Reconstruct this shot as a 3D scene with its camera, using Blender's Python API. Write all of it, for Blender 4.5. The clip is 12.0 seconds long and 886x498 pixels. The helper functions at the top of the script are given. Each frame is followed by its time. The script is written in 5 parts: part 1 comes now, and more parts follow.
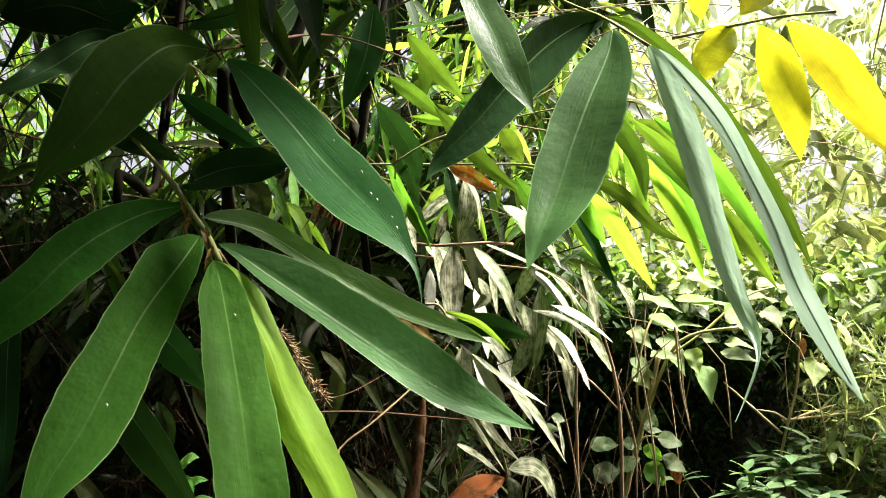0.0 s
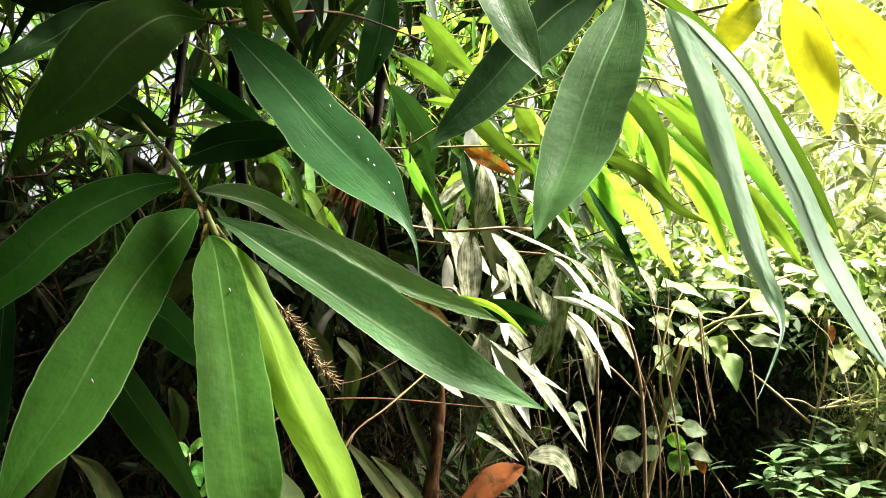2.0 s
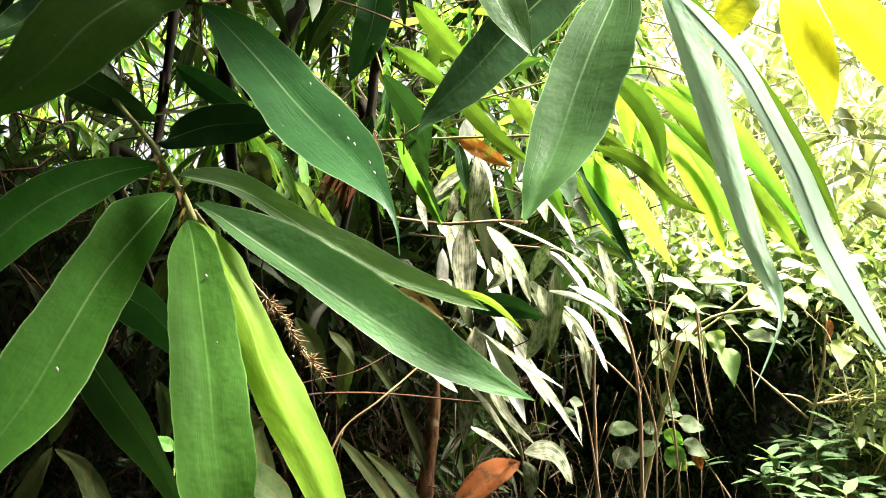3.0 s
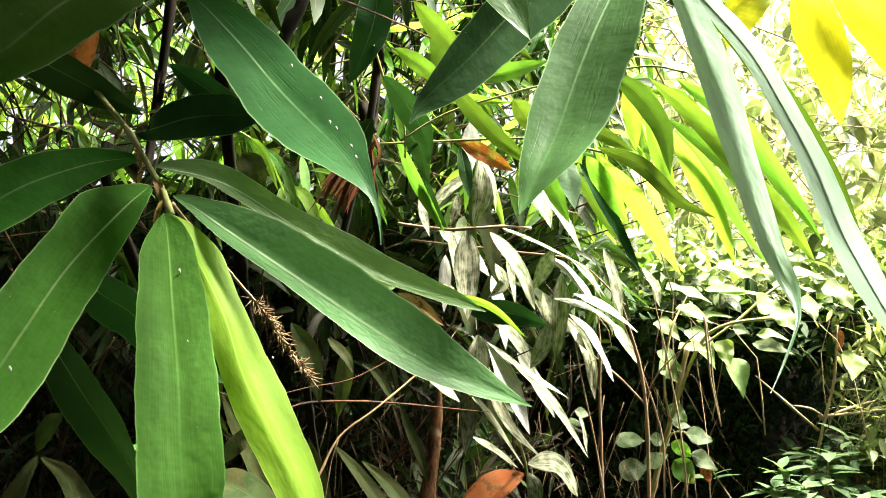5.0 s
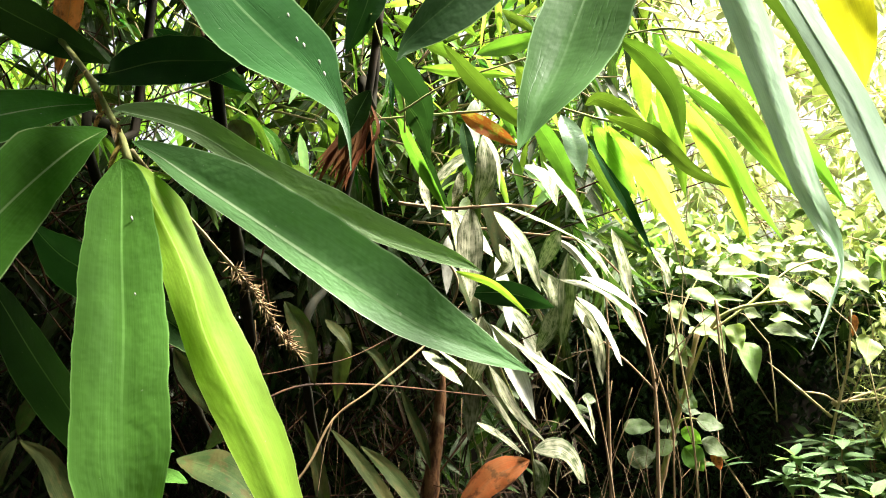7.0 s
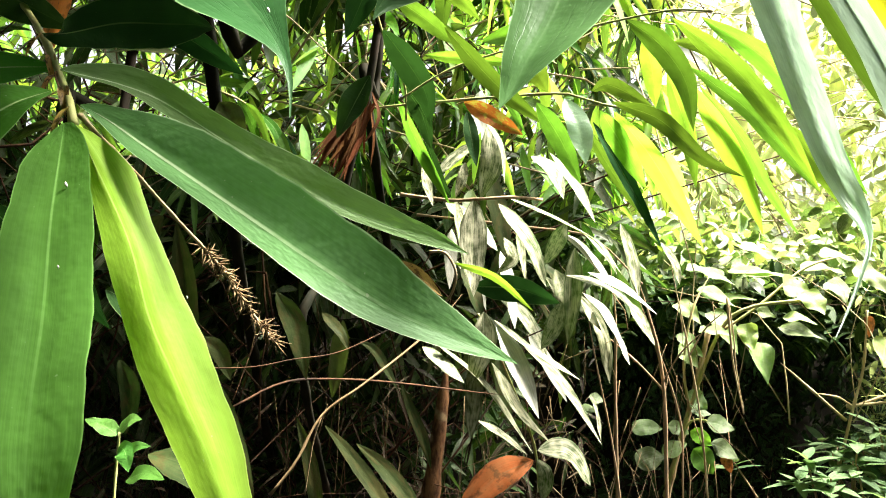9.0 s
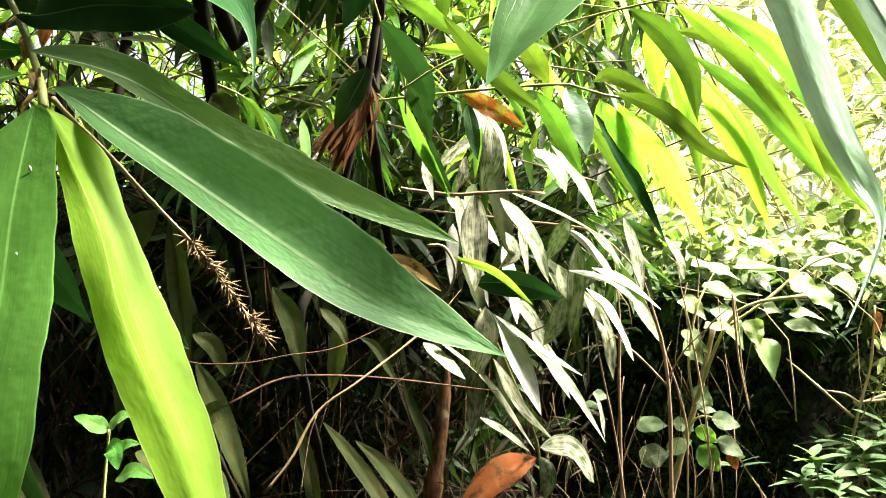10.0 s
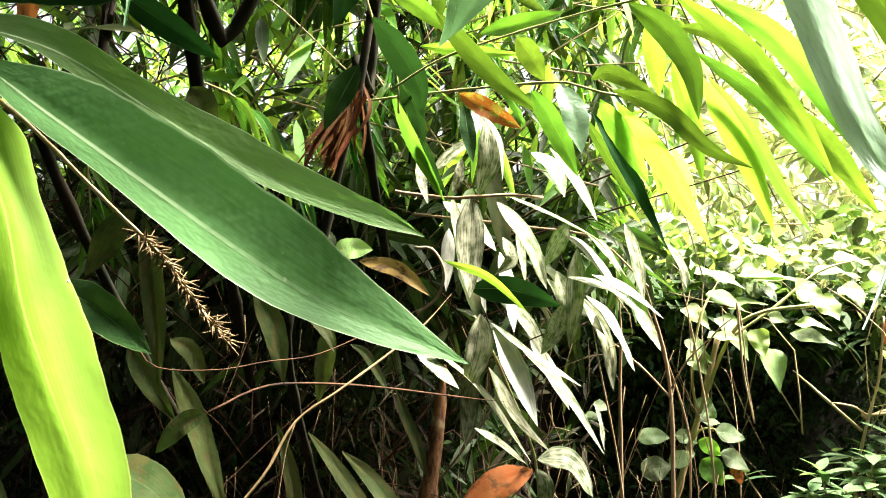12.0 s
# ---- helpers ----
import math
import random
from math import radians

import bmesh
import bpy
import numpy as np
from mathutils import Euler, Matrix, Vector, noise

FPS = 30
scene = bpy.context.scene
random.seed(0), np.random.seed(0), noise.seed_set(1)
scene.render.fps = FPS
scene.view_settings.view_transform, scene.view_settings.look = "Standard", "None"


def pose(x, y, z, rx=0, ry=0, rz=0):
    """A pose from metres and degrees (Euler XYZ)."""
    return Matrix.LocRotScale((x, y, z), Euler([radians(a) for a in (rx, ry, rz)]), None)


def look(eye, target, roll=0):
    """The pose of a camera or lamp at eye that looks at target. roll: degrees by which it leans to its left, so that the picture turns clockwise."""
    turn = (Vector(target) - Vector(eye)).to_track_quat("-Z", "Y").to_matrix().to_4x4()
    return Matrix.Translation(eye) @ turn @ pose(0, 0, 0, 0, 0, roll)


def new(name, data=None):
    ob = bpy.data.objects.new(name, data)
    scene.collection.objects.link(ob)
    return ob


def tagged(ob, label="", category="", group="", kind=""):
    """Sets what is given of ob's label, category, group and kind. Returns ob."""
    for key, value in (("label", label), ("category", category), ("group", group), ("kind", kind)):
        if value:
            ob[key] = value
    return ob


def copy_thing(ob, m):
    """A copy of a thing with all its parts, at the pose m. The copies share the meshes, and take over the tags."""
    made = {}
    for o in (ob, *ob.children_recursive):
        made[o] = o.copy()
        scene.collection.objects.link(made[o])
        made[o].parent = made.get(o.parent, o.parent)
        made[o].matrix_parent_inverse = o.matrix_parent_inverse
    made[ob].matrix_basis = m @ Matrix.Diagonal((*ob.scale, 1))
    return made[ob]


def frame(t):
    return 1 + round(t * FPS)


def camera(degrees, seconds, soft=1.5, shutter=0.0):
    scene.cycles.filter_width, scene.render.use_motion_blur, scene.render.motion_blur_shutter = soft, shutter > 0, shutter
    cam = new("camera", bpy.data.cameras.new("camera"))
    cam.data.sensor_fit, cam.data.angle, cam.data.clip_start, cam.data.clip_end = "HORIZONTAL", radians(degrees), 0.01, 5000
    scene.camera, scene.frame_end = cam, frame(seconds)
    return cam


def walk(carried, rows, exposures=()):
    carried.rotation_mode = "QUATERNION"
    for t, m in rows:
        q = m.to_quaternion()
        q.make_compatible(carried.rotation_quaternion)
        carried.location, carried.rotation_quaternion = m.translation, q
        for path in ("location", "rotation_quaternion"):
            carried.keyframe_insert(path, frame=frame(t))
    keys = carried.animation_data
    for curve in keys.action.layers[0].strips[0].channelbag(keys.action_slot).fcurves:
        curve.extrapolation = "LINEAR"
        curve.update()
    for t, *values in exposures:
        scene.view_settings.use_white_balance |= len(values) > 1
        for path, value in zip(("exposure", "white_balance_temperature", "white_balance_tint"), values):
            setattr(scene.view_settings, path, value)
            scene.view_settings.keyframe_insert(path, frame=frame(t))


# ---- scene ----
cam = camera(62.2, 12.0, soft=1.0)
PATH = [
    (0, (0.019, 0.015, 1.318), (0.016, 2.009, 1.475), 0.7),
    (0.5, (0.02, 0.019, 1.316), (-0.013, 2.013, 1.47), 0.6),
    (1, (0.023, 0.023, 1.314), (-0.02, 2.017, 1.463), 0.5),
    (1.5, (0.026, 0.029, 1.312), (-0.032, 2.023, 1.453), 0.4),
    (2, (0.031, 0.039, 1.307), (-0.034, 2.034, 1.441), 0.4),
    (2.5, (0.035, 0.047, 1.305), (-0.027, 2.042, 1.434), 0.4),
    (3, (0.038, 0.057, 1.301), (-0.022, 2.053, 1.426), 0.4),
    (5, (0.046, 0.087, 1.294), (-0.032, 2.079, 1.447), 0.6),
    (5.5, (0.049, 0.097, 1.29), (-0.031, 2.09, 1.438), 0.6),
    (6, (0.05, 0.108, 1.285), (-0.041, 2.101, 1.432), 0.5),
    (6.5, (0.052, 0.124, 1.28), (-0.047, 2.116, 1.422), 0.3),
    (7, (0.053, 0.138, 1.275), (-0.043, 2.131, 1.404), 0.4),
    (9, (0.068, 0.18, 1.267), (-0.059, 2.172, 1.392), 1.0),
    (9.5, (0.072, 0.191, 1.264), (-0.067, 2.183, 1.382), 0.9),
    (10, (0.075, 0.198, 1.264), (-0.066, 2.19, 1.381), 0.9),
    (10.5, (0.078, 0.211, 1.261), (-0.062, 2.203, 1.379), 1.2),
    (11, (0.082, 0.223, 1.259), (-0.064, 2.214, 1.38), 1.4),
    (11.5, (0.086, 0.229, 1.259), (-0.066, 2.219, 1.393), 1.4),
    (12, (0.092, 0.24, 1.26), (-0.064, 2.229, 1.4), 1.3),
]
walk(cam, [(t, look(eye, target, roll)) for t, eye, target, roll in PATH], exposures=[(0, 2.41, 6400, 16), (1, 2.46, 6400, 16), (2, 2.76, 6400, 16), (3, 3.06, 6400, 16), (7, 3.04, 6400, 16), (12, 3.26, 6400, 16)])

# ---- light ----
SUN_EL, SUN_AZ = radians(62), radians(78)      # azimuth from +y towards +x
world = bpy.data.worlds.new("world")
scene.world = world
world.use_nodes = True
wn, wl = world.node_tree.nodes, world.node_tree.links
sky = wn.new("ShaderNodeTexSky")
sky.sky_type, sky.sun_disc = "NISHITA", False
sky.sun_elevation, sky.sun_rotation = SUN_EL, SUN_AZ
sky.air_density, sky.dust_density, sky.ozone_density = 1.0, 6.0, 1.0
haze = wn.new("ShaderNodeHueSaturation")
haze.inputs["Saturation"].default_value = 0.2
wl.new(sky.outputs[0], haze.inputs["Color"])
wl.new(haze.outputs[0], wn["Background"].inputs["Color"])
wn["Background"].inputs["Strength"].default_value = 0.05
sun_data = bpy.data.lights.new("sun", "SUN")
sun_data.energy, sun_data.angle, sun_data.color = 5.0, radians(16), (1.0, 0.95, 0.84)
sun = new("sun", sun_data)
sun_from = Vector((math.sin(SUN_AZ) * math.cos(SUN_EL), math.cos(SUN_AZ) * math.cos(SUN_EL), math.sin(SUN_EL)))
sun.matrix_world = look(sun_from * 20, (0, 0, 0))


# ---- materials ----
class Nodes:
    """A short way to write node trees."""
    def __init__(self, name):
        self.mat = bpy.data.materials.new(name)
        self.mat.use_nodes = True
        self.t = self.mat.node_tree
        self.t.nodes.clear()
        self.out = self.t.nodes.new("ShaderNodeOutputMaterial")

    def put(self, socket, value):
        if isinstance(value, bpy.types.NodeSocket):
            self.t.links.new(value, socket)
        elif value is not None:
            if socket.type == "RGBA" and len(value) == 3:
                value = (*value, 1)
            socket.default_value = value

    def node(self, kind, out=0, **inputs):
        n = self.t.nodes.new(kind)
        for key, value in inputs.items():
            self.put(n.inputs[int(key[1:])] if key[0] == "_" and key[1:].isdigit() else n.inputs[key.replace("_", " ")], value)
        return n.outputs[out]

    def math(self, op, a, b=None, c=None):
        n = self.t.nodes.new("ShaderNodeMath")
        n.operation = op
        for s, v in zip(n.inputs, (a, b, c)):
            self.put(s, v)
        return n.outputs[0]

    def ramp(self, value, lo, hi, a=0.0, b=1.0):
        n = self.t.nodes.new("ShaderNodeMapRange")
        n.interpolation_type = "SMOOTHSTEP"
        for s, v in zip(n.inputs, (value, lo, hi, a, b)):
            self.put(s, v)
        return n.outputs[0]

    def mix(self, fac, a, b, blend="MIX"):
        n = self.t.nodes.new("ShaderNodeMix")
        n.data_type, n.blend_type = "RGBA", blend
        self.put(n.inputs["Factor"], fac)
        self.put(n.inputs[6], a)
        self.put(n.inputs[7], b)
        return n.outputs[2]

    def noise(self, vector, scale, detail=3.0, rough=0.55):
        return self.node("ShaderNodeTexNoise", Vector=vector, Scale=scale, Detail=detail, Roughness=rough)

    def vec(self, x, y, z=0.0):
        return self.node("ShaderNodeCombineXYZ", _0=x, _1=y, _2=z)


def leaf_material(name, base, glow, part=0.35, rough=0.42, dust=0.0, dust_color=(0.5, 0.5, 0.38), blotch=None, blotch_amount=0.0,
                  island=False, grain=1.0, rib=(0.22, 0.34, 0.12), relief=0.25, vary=0.35, spec=0.4, dash=0.0, rib_width=0.021):
    """A bamboo leaf: parallel veins, pale midrib and rim, grain, dust or dead patches, light passing through."""
    base, glow = ((c[0] * 1.08, c[1], c[2] * 1.3) for c in (base, glow))
    n = Nodes(name)
    uv_map = n.t.nodes.new("ShaderNodeUVMap")
    uv_map.uv_map = "uv"
    split = n.t.nodes.new("ShaderNodeSeparateXYZ")
    n.put(split.inputs[0], uv_map.outputs[0])
    u, v = split.outputs[0], split.outputs[1]
    if island:
        rnd = n.t.nodes.new("ShaderNodeNewGeometry").outputs["Random Per Island"]
    else:
        rnd = n.t.nodes.new("ShaderNodeObjectInfo").outputs["Random"]
    seed = n.math("MULTIPLY", rnd, 37.0)
    across = n.math("ABSOLUTE", n.math("SUBTRACT", u, 0.5))
    veins = n.noise(n.vec(n.math("MULTIPLY", u, 55.0), n.math("MULTIPLY", v, 1.6), seed), 1.0, 3.0)
    waves = n.noise(n.vec(n.math("MULTIPLY", u, 4.0), n.math("MULTIPLY", v, 22.0), seed), 1.0, 2.0)
    mottle = n.noise(n.vec(n.math("MULTIPLY", u, 2.2), n.math("MULTIPLY", v, 7.0), seed), 1.0, 4.0)
    value = n.math("ADD", n.ramp(veins, 0.3, 0.7, 1 - 0.07 * grain, 1 + 0.07 * grain), n.ramp(mottle, 0.3, 0.7, -0.14 * grain, 0.14 * grain))
    value = n.math("MULTIPLY", value, n.ramp(rnd, 0.0, 1.0, 1.0 - vary, 1.0 + vary))
    hue = n.math("ADD", 0.5, n.math("MULTIPLY", n.math("SUBTRACT", n.math("FRACT", n.math("MULTIPLY", rnd, 7.3)), 0.5), 0.04))

    def shade(color):
        return n.node("ShaderNodeHueSaturation", Hue=hue, Saturation=1.0, Value=value, Color=(*color, 1))
    col, thru = shade(base), shade(glow)
    if dash:
        # long narrow creases along the veins, in patches beside the midrib, their shade painted darker
        cells = n.noise(n.vec(n.math("MULTIPLY", u, 34.0), n.math("MULTIPLY", v, 7.0), seed), 1.0, 1.0)
        patch = n.math("MULTIPLY", n.ramp(n.noise(n.vec(n.math("MULTIPLY", u, 2.5), n.math("MULTIPLY", v, 4.0), seed), 1.0, 1.0), 0.4, 0.62), n.ramp(across, 0.3, 0.42, 1.0, 0.0))
        marks = n.math("MULTIPLY", n.ramp(cells, 0.54, 0.64), patch)
        col = n.mix(n.math("MULTIPLY", marks, 0.4 * dash), col, tuple(0.4 * x for x in base))
        waves = n.math("SUBTRACT", waves, n.math("MULTIPLY", marks, 0.45))
    on_rib = n.math("MULTIPLY", n.ramp(across, rib_width / 3, rib_width, 1.0, 0.0), n.ramp(v, 0.1, 0.85, 0.95, 0.1))
    on_rim = n.math("MULTIPLY", n.ramp(across, 0.476, 0.492), 0.75)
    pale = n.math("MAXIMUM", on_rib, on_rim)
    col = n.mix(pale, col, rib)
    speck = n.ramp(n.noise(n.vec(n.math("MULTIPLY", u, 16.0), n.math("MULTIPLY", v, 90.0), seed), 1.0, 1.0), 0.77, 0.8)
    col = n.mix(n.math("MULTIPLY", speck, 0.35), col, (0.45, 0.5, 0.35))
    rough_out = rough
    if blotch:
        dead = n.math("MULTIPLY", n.ramp(n.noise(n.vec(n.math("MULTIPLY", u, 3.0), n.math("MULTIPLY", v, 6.0), n.math("ADD", seed, 9.0)), 1.0, 5.0, 0.65), 0.48, 0.6), blotch_amount)
        col, thru = n.mix(dead, col, blotch), n.mix(dead, thru, blotch)
    if dust:
        film = n.noise(n.vec(n.math("MULTIPLY", u, 4.0), n.math("MULTIPLY", v, 9.0), n.math("ADD", seed, 4.0)), 1.0, 4.0, 0.5)
        streak = n.noise(n.vec(n.math("MULTIPLY", u, 26.0), n.math("MULTIPLY", v, 4.0), seed), 1.0, 3.0)
        film = n.math("MULTIPLY", n.ramp(n.math("ADD", n.math("MULTIPLY", film, 0.5), n.math("MULTIPLY", streak, 0.5)), 0.36, 0.64), n.ramp(across, 0.36, 0.49, dust, 0.3 * dust))
        col = n.mix(film, col, dust_color)
        rough_out = n.ramp(film, 0.0, 1.0, rough, 0.75)
    height = n.math("ADD", n.math("MULTIPLY", veins, 0.05), n.math("MULTIPLY", waves, 0.9))
    bump = n.t.nodes.new("ShaderNodeBump")
    bump.inputs["Strength"].default_value, bump.inputs["Distance"].default_value = relief, 0.002
    n.put(bump.inputs["Height"], height)
    front = n.node("ShaderNodeBsdfPrincipled", Base_Color=col, Specular_IOR_Level=spec, Roughness=rough_out, Normal=bump.outputs[0])
    back = n.node("ShaderNodeBsdfTranslucent", Color=thru, Normal=bump.outputs[0])
    n.put(n.out.inputs[0], n.node("ShaderNodeMixShader", _0=part, _1=front, _2=back))
    return n.mat


def plain_material(name, a, b, rough=0.7, scale=40.0, stretch=(1, 1, 0.15), relief=0.4, c=None):
    """Stalk, bark, earth: two colours mixed by stretched grain and a coarse stain."""
    n = Nodes(name)
    co = n.t.nodes.new("ShaderNodeTexCoord").outputs["Object"]
    m = n.t.nodes.new("ShaderNodeMapping")
    n.put(m.inputs[0], co)
    m.inputs["Scale"].default_value = stretch
    g = n.noise(m.outputs[0], scale, 5.0, 0.65)
    s = n.noise(co, scale * 0.22, 3.0)
    col = n.mix(n.ramp(g, 0.35, 0.65), a, b)
    if c:
        col = n.mix(n.ramp(s, 0.5, 0.64), col, c)
    else:
        col = n.mix(n.ramp(s, 0.3, 0.75, 0.0, 0.45), col, tuple(0.4 * x for x in a))
    bump = n.t.nodes.new("ShaderNodeBump")
    bump.inputs["Strength"].default_value, bump.inputs["Distance"].default_value = relief, 0.003
    n.put(bump.inputs["Height"], g)
    n.put(n.out.inputs[0], n.node("ShaderNodeBsdfPrincipled", Base_Color=col, Roughness=rough, Specular_IOR_Level=0.12, Normal=bump.outputs[0]))
    return n.mat


M_NEAR = leaf_material("bamboo_leaf_green", (0.04, 0.125, 0.013), (0.082, 0.33, 0.018), 0.4, 0.48, vary=0.1, relief=0.75, spec=0.015, grain=0.8, rib=(0.34, 0.5, 0.2))
M_SHEATH = leaf_material("torn_sheath", (0.078, 0.033, 0.008), (0.1, 0.04, 0.008), 0.15, 0.8, vary=0.4, relief=0.4, spec=0.05, rib=(0.16, 0.085, 0.03))
# Lighter copy of M_NEAR for two fan leaves; their brighter light is in the colour
M_PALER = leaf_material("bamboo_leaf_lit_tone", (0.076, 0.165, 0.043), (0.145, 0.395, 0.055), 0.38, 0.48, vary=0.06, relief=0.5, spec=0.07, grain=0.8, rib=(0.5, 0.66, 0.38), rib_width=0.03)
M_QUILT = leaf_material("bamboo_leaf_creased", (0.042, 0.116, 0.026), (0.085, 0.29, 0.03), 0.3, 0.42, vary=0.1, relief=0.28, grain=0.8, spec=0.11, dash=0.35, rib=(0.24, 0.4, 0.18))
# Same leaf as M_NEAR, with the shade on it put into the colour
M_SHADE_TONE = leaf_material("bamboo_leaf_shade_tone", (0.018, 0.06, 0.013), (0.025, 0.1, 0.01), 0.14, 0.45, vary=0.15, relief=0.35, spec=0.06, grain=0.7)
M_LIME = leaf_material("bamboo_leaf_lime", (0.2, 0.44, 0.03), (0.42, 0.88, 0.04), 0.4, 0.5, vary=0.05, relief=0.22, spec=0.1, grain=1.0, rib=(0.45, 0.62, 0.14))
M_FRESH = leaf_material("bamboo_leaf_fresh", (0.06, 0.165, 0.02), (0.16, 0.46, 0.028), 0.38, 0.5, vary=0.08, relief=0.5, grain=0.8, spec=0.14, rib=(0.2, 0.42, 0.1))
# Backlight is put into this leaf's brighter, yellower colours
M_BACKLIT = leaf_material("bamboo_leaf_backlit_tone", (0.16, 0.24, 0.015), (0.85, 0.9, 0.02), 0.5, 0.45, vary=0.08, spec=0.2)
M_THIN = leaf_material("bamboo_leaf_thin", (0.08, 0.165, 0.018), (0.24, 0.53, 0.025), 0.45, 0.42, vary=0.25, spec=0.2)
M_MID = leaf_material("bamboo_leaf_mid", (0.046, 0.105, 0.014), (0.13, 0.29, 0.014), 0.3, 0.45, spec=0.14)
M_DUSTY = leaf_material("bamboo_leaf_dusty", (0.045, 0.08, 0.018), (0.1, 0.18, 0.025), 0.2, 0.5, dust=0.85, dust_color=(0.68, 0.67, 0.44), spec=0.18)
M_RUST = leaf_material("leaf_rust", (0.36, 0.07, 0.012), (0.6, 0.14, 0.02), 0.3, 0.55, blotch=(0.4, 0.36, 0.04), blotch_amount=1.0, rib=(0.4, 0.18, 0.05), spec=0.2)
M_GOLD = leaf_material("bamboo_leaf_golden", (0.28, 0.19, 0.035), (0.36, 0.26, 0.05), 0.25, 0.6, blotch=(0.05, 0.028, 0.008), blotch_amount=0.9, rib=(0.1, 0.06, 0.02), spec=0.2)
# Low roughness is real gloss; the pale through-colour paints in backlight glare
M_GLOSS = leaf_material("bamboo_leaf_gloss_glare", (0.07, 0.15, 0.06), (0.45, 0.7, 0.38), 0.48, 0.3, spec=0.6, relief=0.3)
# Dusty whitish leaf, whitened further to stand in for glare
M_PALE = leaf_material("bamboo_leaf_whitened", (0.3, 0.33, 0.2), (0.3, 0.36, 0.12), 0.2, 0.5, dust=0.9, dust_color=(0.62, 0.62, 0.5))
# Mottled old leaf, its base also darkened to carry the hollow's shade
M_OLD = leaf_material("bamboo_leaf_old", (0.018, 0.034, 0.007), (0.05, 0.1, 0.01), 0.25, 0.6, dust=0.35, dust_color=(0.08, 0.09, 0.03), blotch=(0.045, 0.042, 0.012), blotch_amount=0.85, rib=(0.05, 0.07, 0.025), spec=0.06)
M_RUST2 = leaf_material("leaf_dead_brown", (0.42, 0.17, 0.025), (0.5, 0.22, 0.03), 0.25, 0.6, dust=0.3, dust_color=(0.5, 0.32, 0.12), blotch=(0.13, 0.045, 0.015), blotch_amount=0.8, rib=(0.4, 0.2, 0.1), spec=0.2)
M_ROUND = leaf_material("round_leaf", (0.075, 0.14, 0.035), (0.2, 0.38, 0.05), 0.28, 0.6, dust=0.2, rib=(0.2, 0.28, 0.12), spec=0.2)
# M_FILL, M_LITTER, M_SHADE: darker than real leaves, with shade put into the colour
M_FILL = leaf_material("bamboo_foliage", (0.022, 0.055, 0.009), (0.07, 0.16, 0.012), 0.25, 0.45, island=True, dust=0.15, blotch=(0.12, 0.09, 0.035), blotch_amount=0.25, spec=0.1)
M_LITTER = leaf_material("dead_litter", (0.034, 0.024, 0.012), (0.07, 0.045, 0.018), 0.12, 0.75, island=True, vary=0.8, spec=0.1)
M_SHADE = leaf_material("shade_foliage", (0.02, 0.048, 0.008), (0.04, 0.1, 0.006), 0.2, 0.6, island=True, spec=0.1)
M_WHORL = leaf_material("whorled_leaf", (0.075, 0.135, 0.045), (0.17, 0.32, 0.06), 0.25, 0.6, vary=0.4, spec=0.06)
# Bright copies of the foliage: M_FAR and M_LIT carry sunlight in their colours
M_FAR = leaf_material("far_foliage_sun_tone", (0.21, 0.29, 0.08), (0.64, 0.78, 0.2), 0.42, 0.5, island=True, vary=0.6, spec=0.3)
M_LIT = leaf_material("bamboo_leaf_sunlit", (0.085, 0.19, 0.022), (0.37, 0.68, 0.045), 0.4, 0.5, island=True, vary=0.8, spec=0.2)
M_PALEBUSH = leaf_material("pale_broad_foliage", (0.14, 0.23, 0.05), (0.3, 0.48, 0.06), 0.25, 0.5, island=True, dust=0.3, vary=0.6, spec=0.3)
M_BROAD = leaf_material("broad_leaf", (0.15, 0.26, 0.045), (0.32, 0.55, 0.06), 0.28, 0.6, dust=0.25, rib=(0.3, 0.38, 0.16), spec=0.2)
# Undergrowth colour kept below real foliage; the shade over it is painted in
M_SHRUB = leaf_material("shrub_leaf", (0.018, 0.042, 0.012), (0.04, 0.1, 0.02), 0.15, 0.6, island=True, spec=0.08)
M_TWIG = plain_material("green_twig", (0.28, 0.34, 0.09), (0.42, 0.42, 0.17), 0.55, 60, c=(0.45, 0.34, 0.15))
# Near-black: the culms' shade and silhouette are put into the colour
M_CULM = plain_material("culm_shade_tone", (0.007, 0.009, 0.004), (0.018, 0.016, 0.007), 0.85, 30, c=(0.026, 0.019, 0.011))
M_STEM = plain_material("brown_stem", (0.3, 0.2, 0.1), (0.45, 0.33, 0.2), 0.8, 60)
# Twig brown with shade and silhouette darkened into it
M_SHADE_TWIG = plain_material("twig_shade_tone", (0.03, 0.016, 0.009), (0.09, 0.045, 0.02), 0.85, 40, c=(0.018, 0.011, 0.007))
M_PEEL = plain_material("peeling_culm", (0.045, 0.02, 0.009), (0.16, 0.08, 0.032), 0.9, 70, (1, 1, 0.35), 1.0, c=(0.24, 0.17, 0.09))
M_SPECK = plain_material("pale_speck", (0.75, 0.76, 0.66), (0.6, 0.62, 0.5), 0.6, 200)
M_HUSK = plain_material("dry_husk", (0.25, 0.18, 0.085), (0.13, 0.085, 0.04), 0.8, 60)
M_STRAW = plain_material("straw_stem", (0.5, 0.42, 0.24), (0.34, 0.25, 0.12), 0.75, 60)
# Darker than real soil: shade of the hollow is put into the earth colour
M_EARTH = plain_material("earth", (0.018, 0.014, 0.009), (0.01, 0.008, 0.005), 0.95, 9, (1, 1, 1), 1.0)


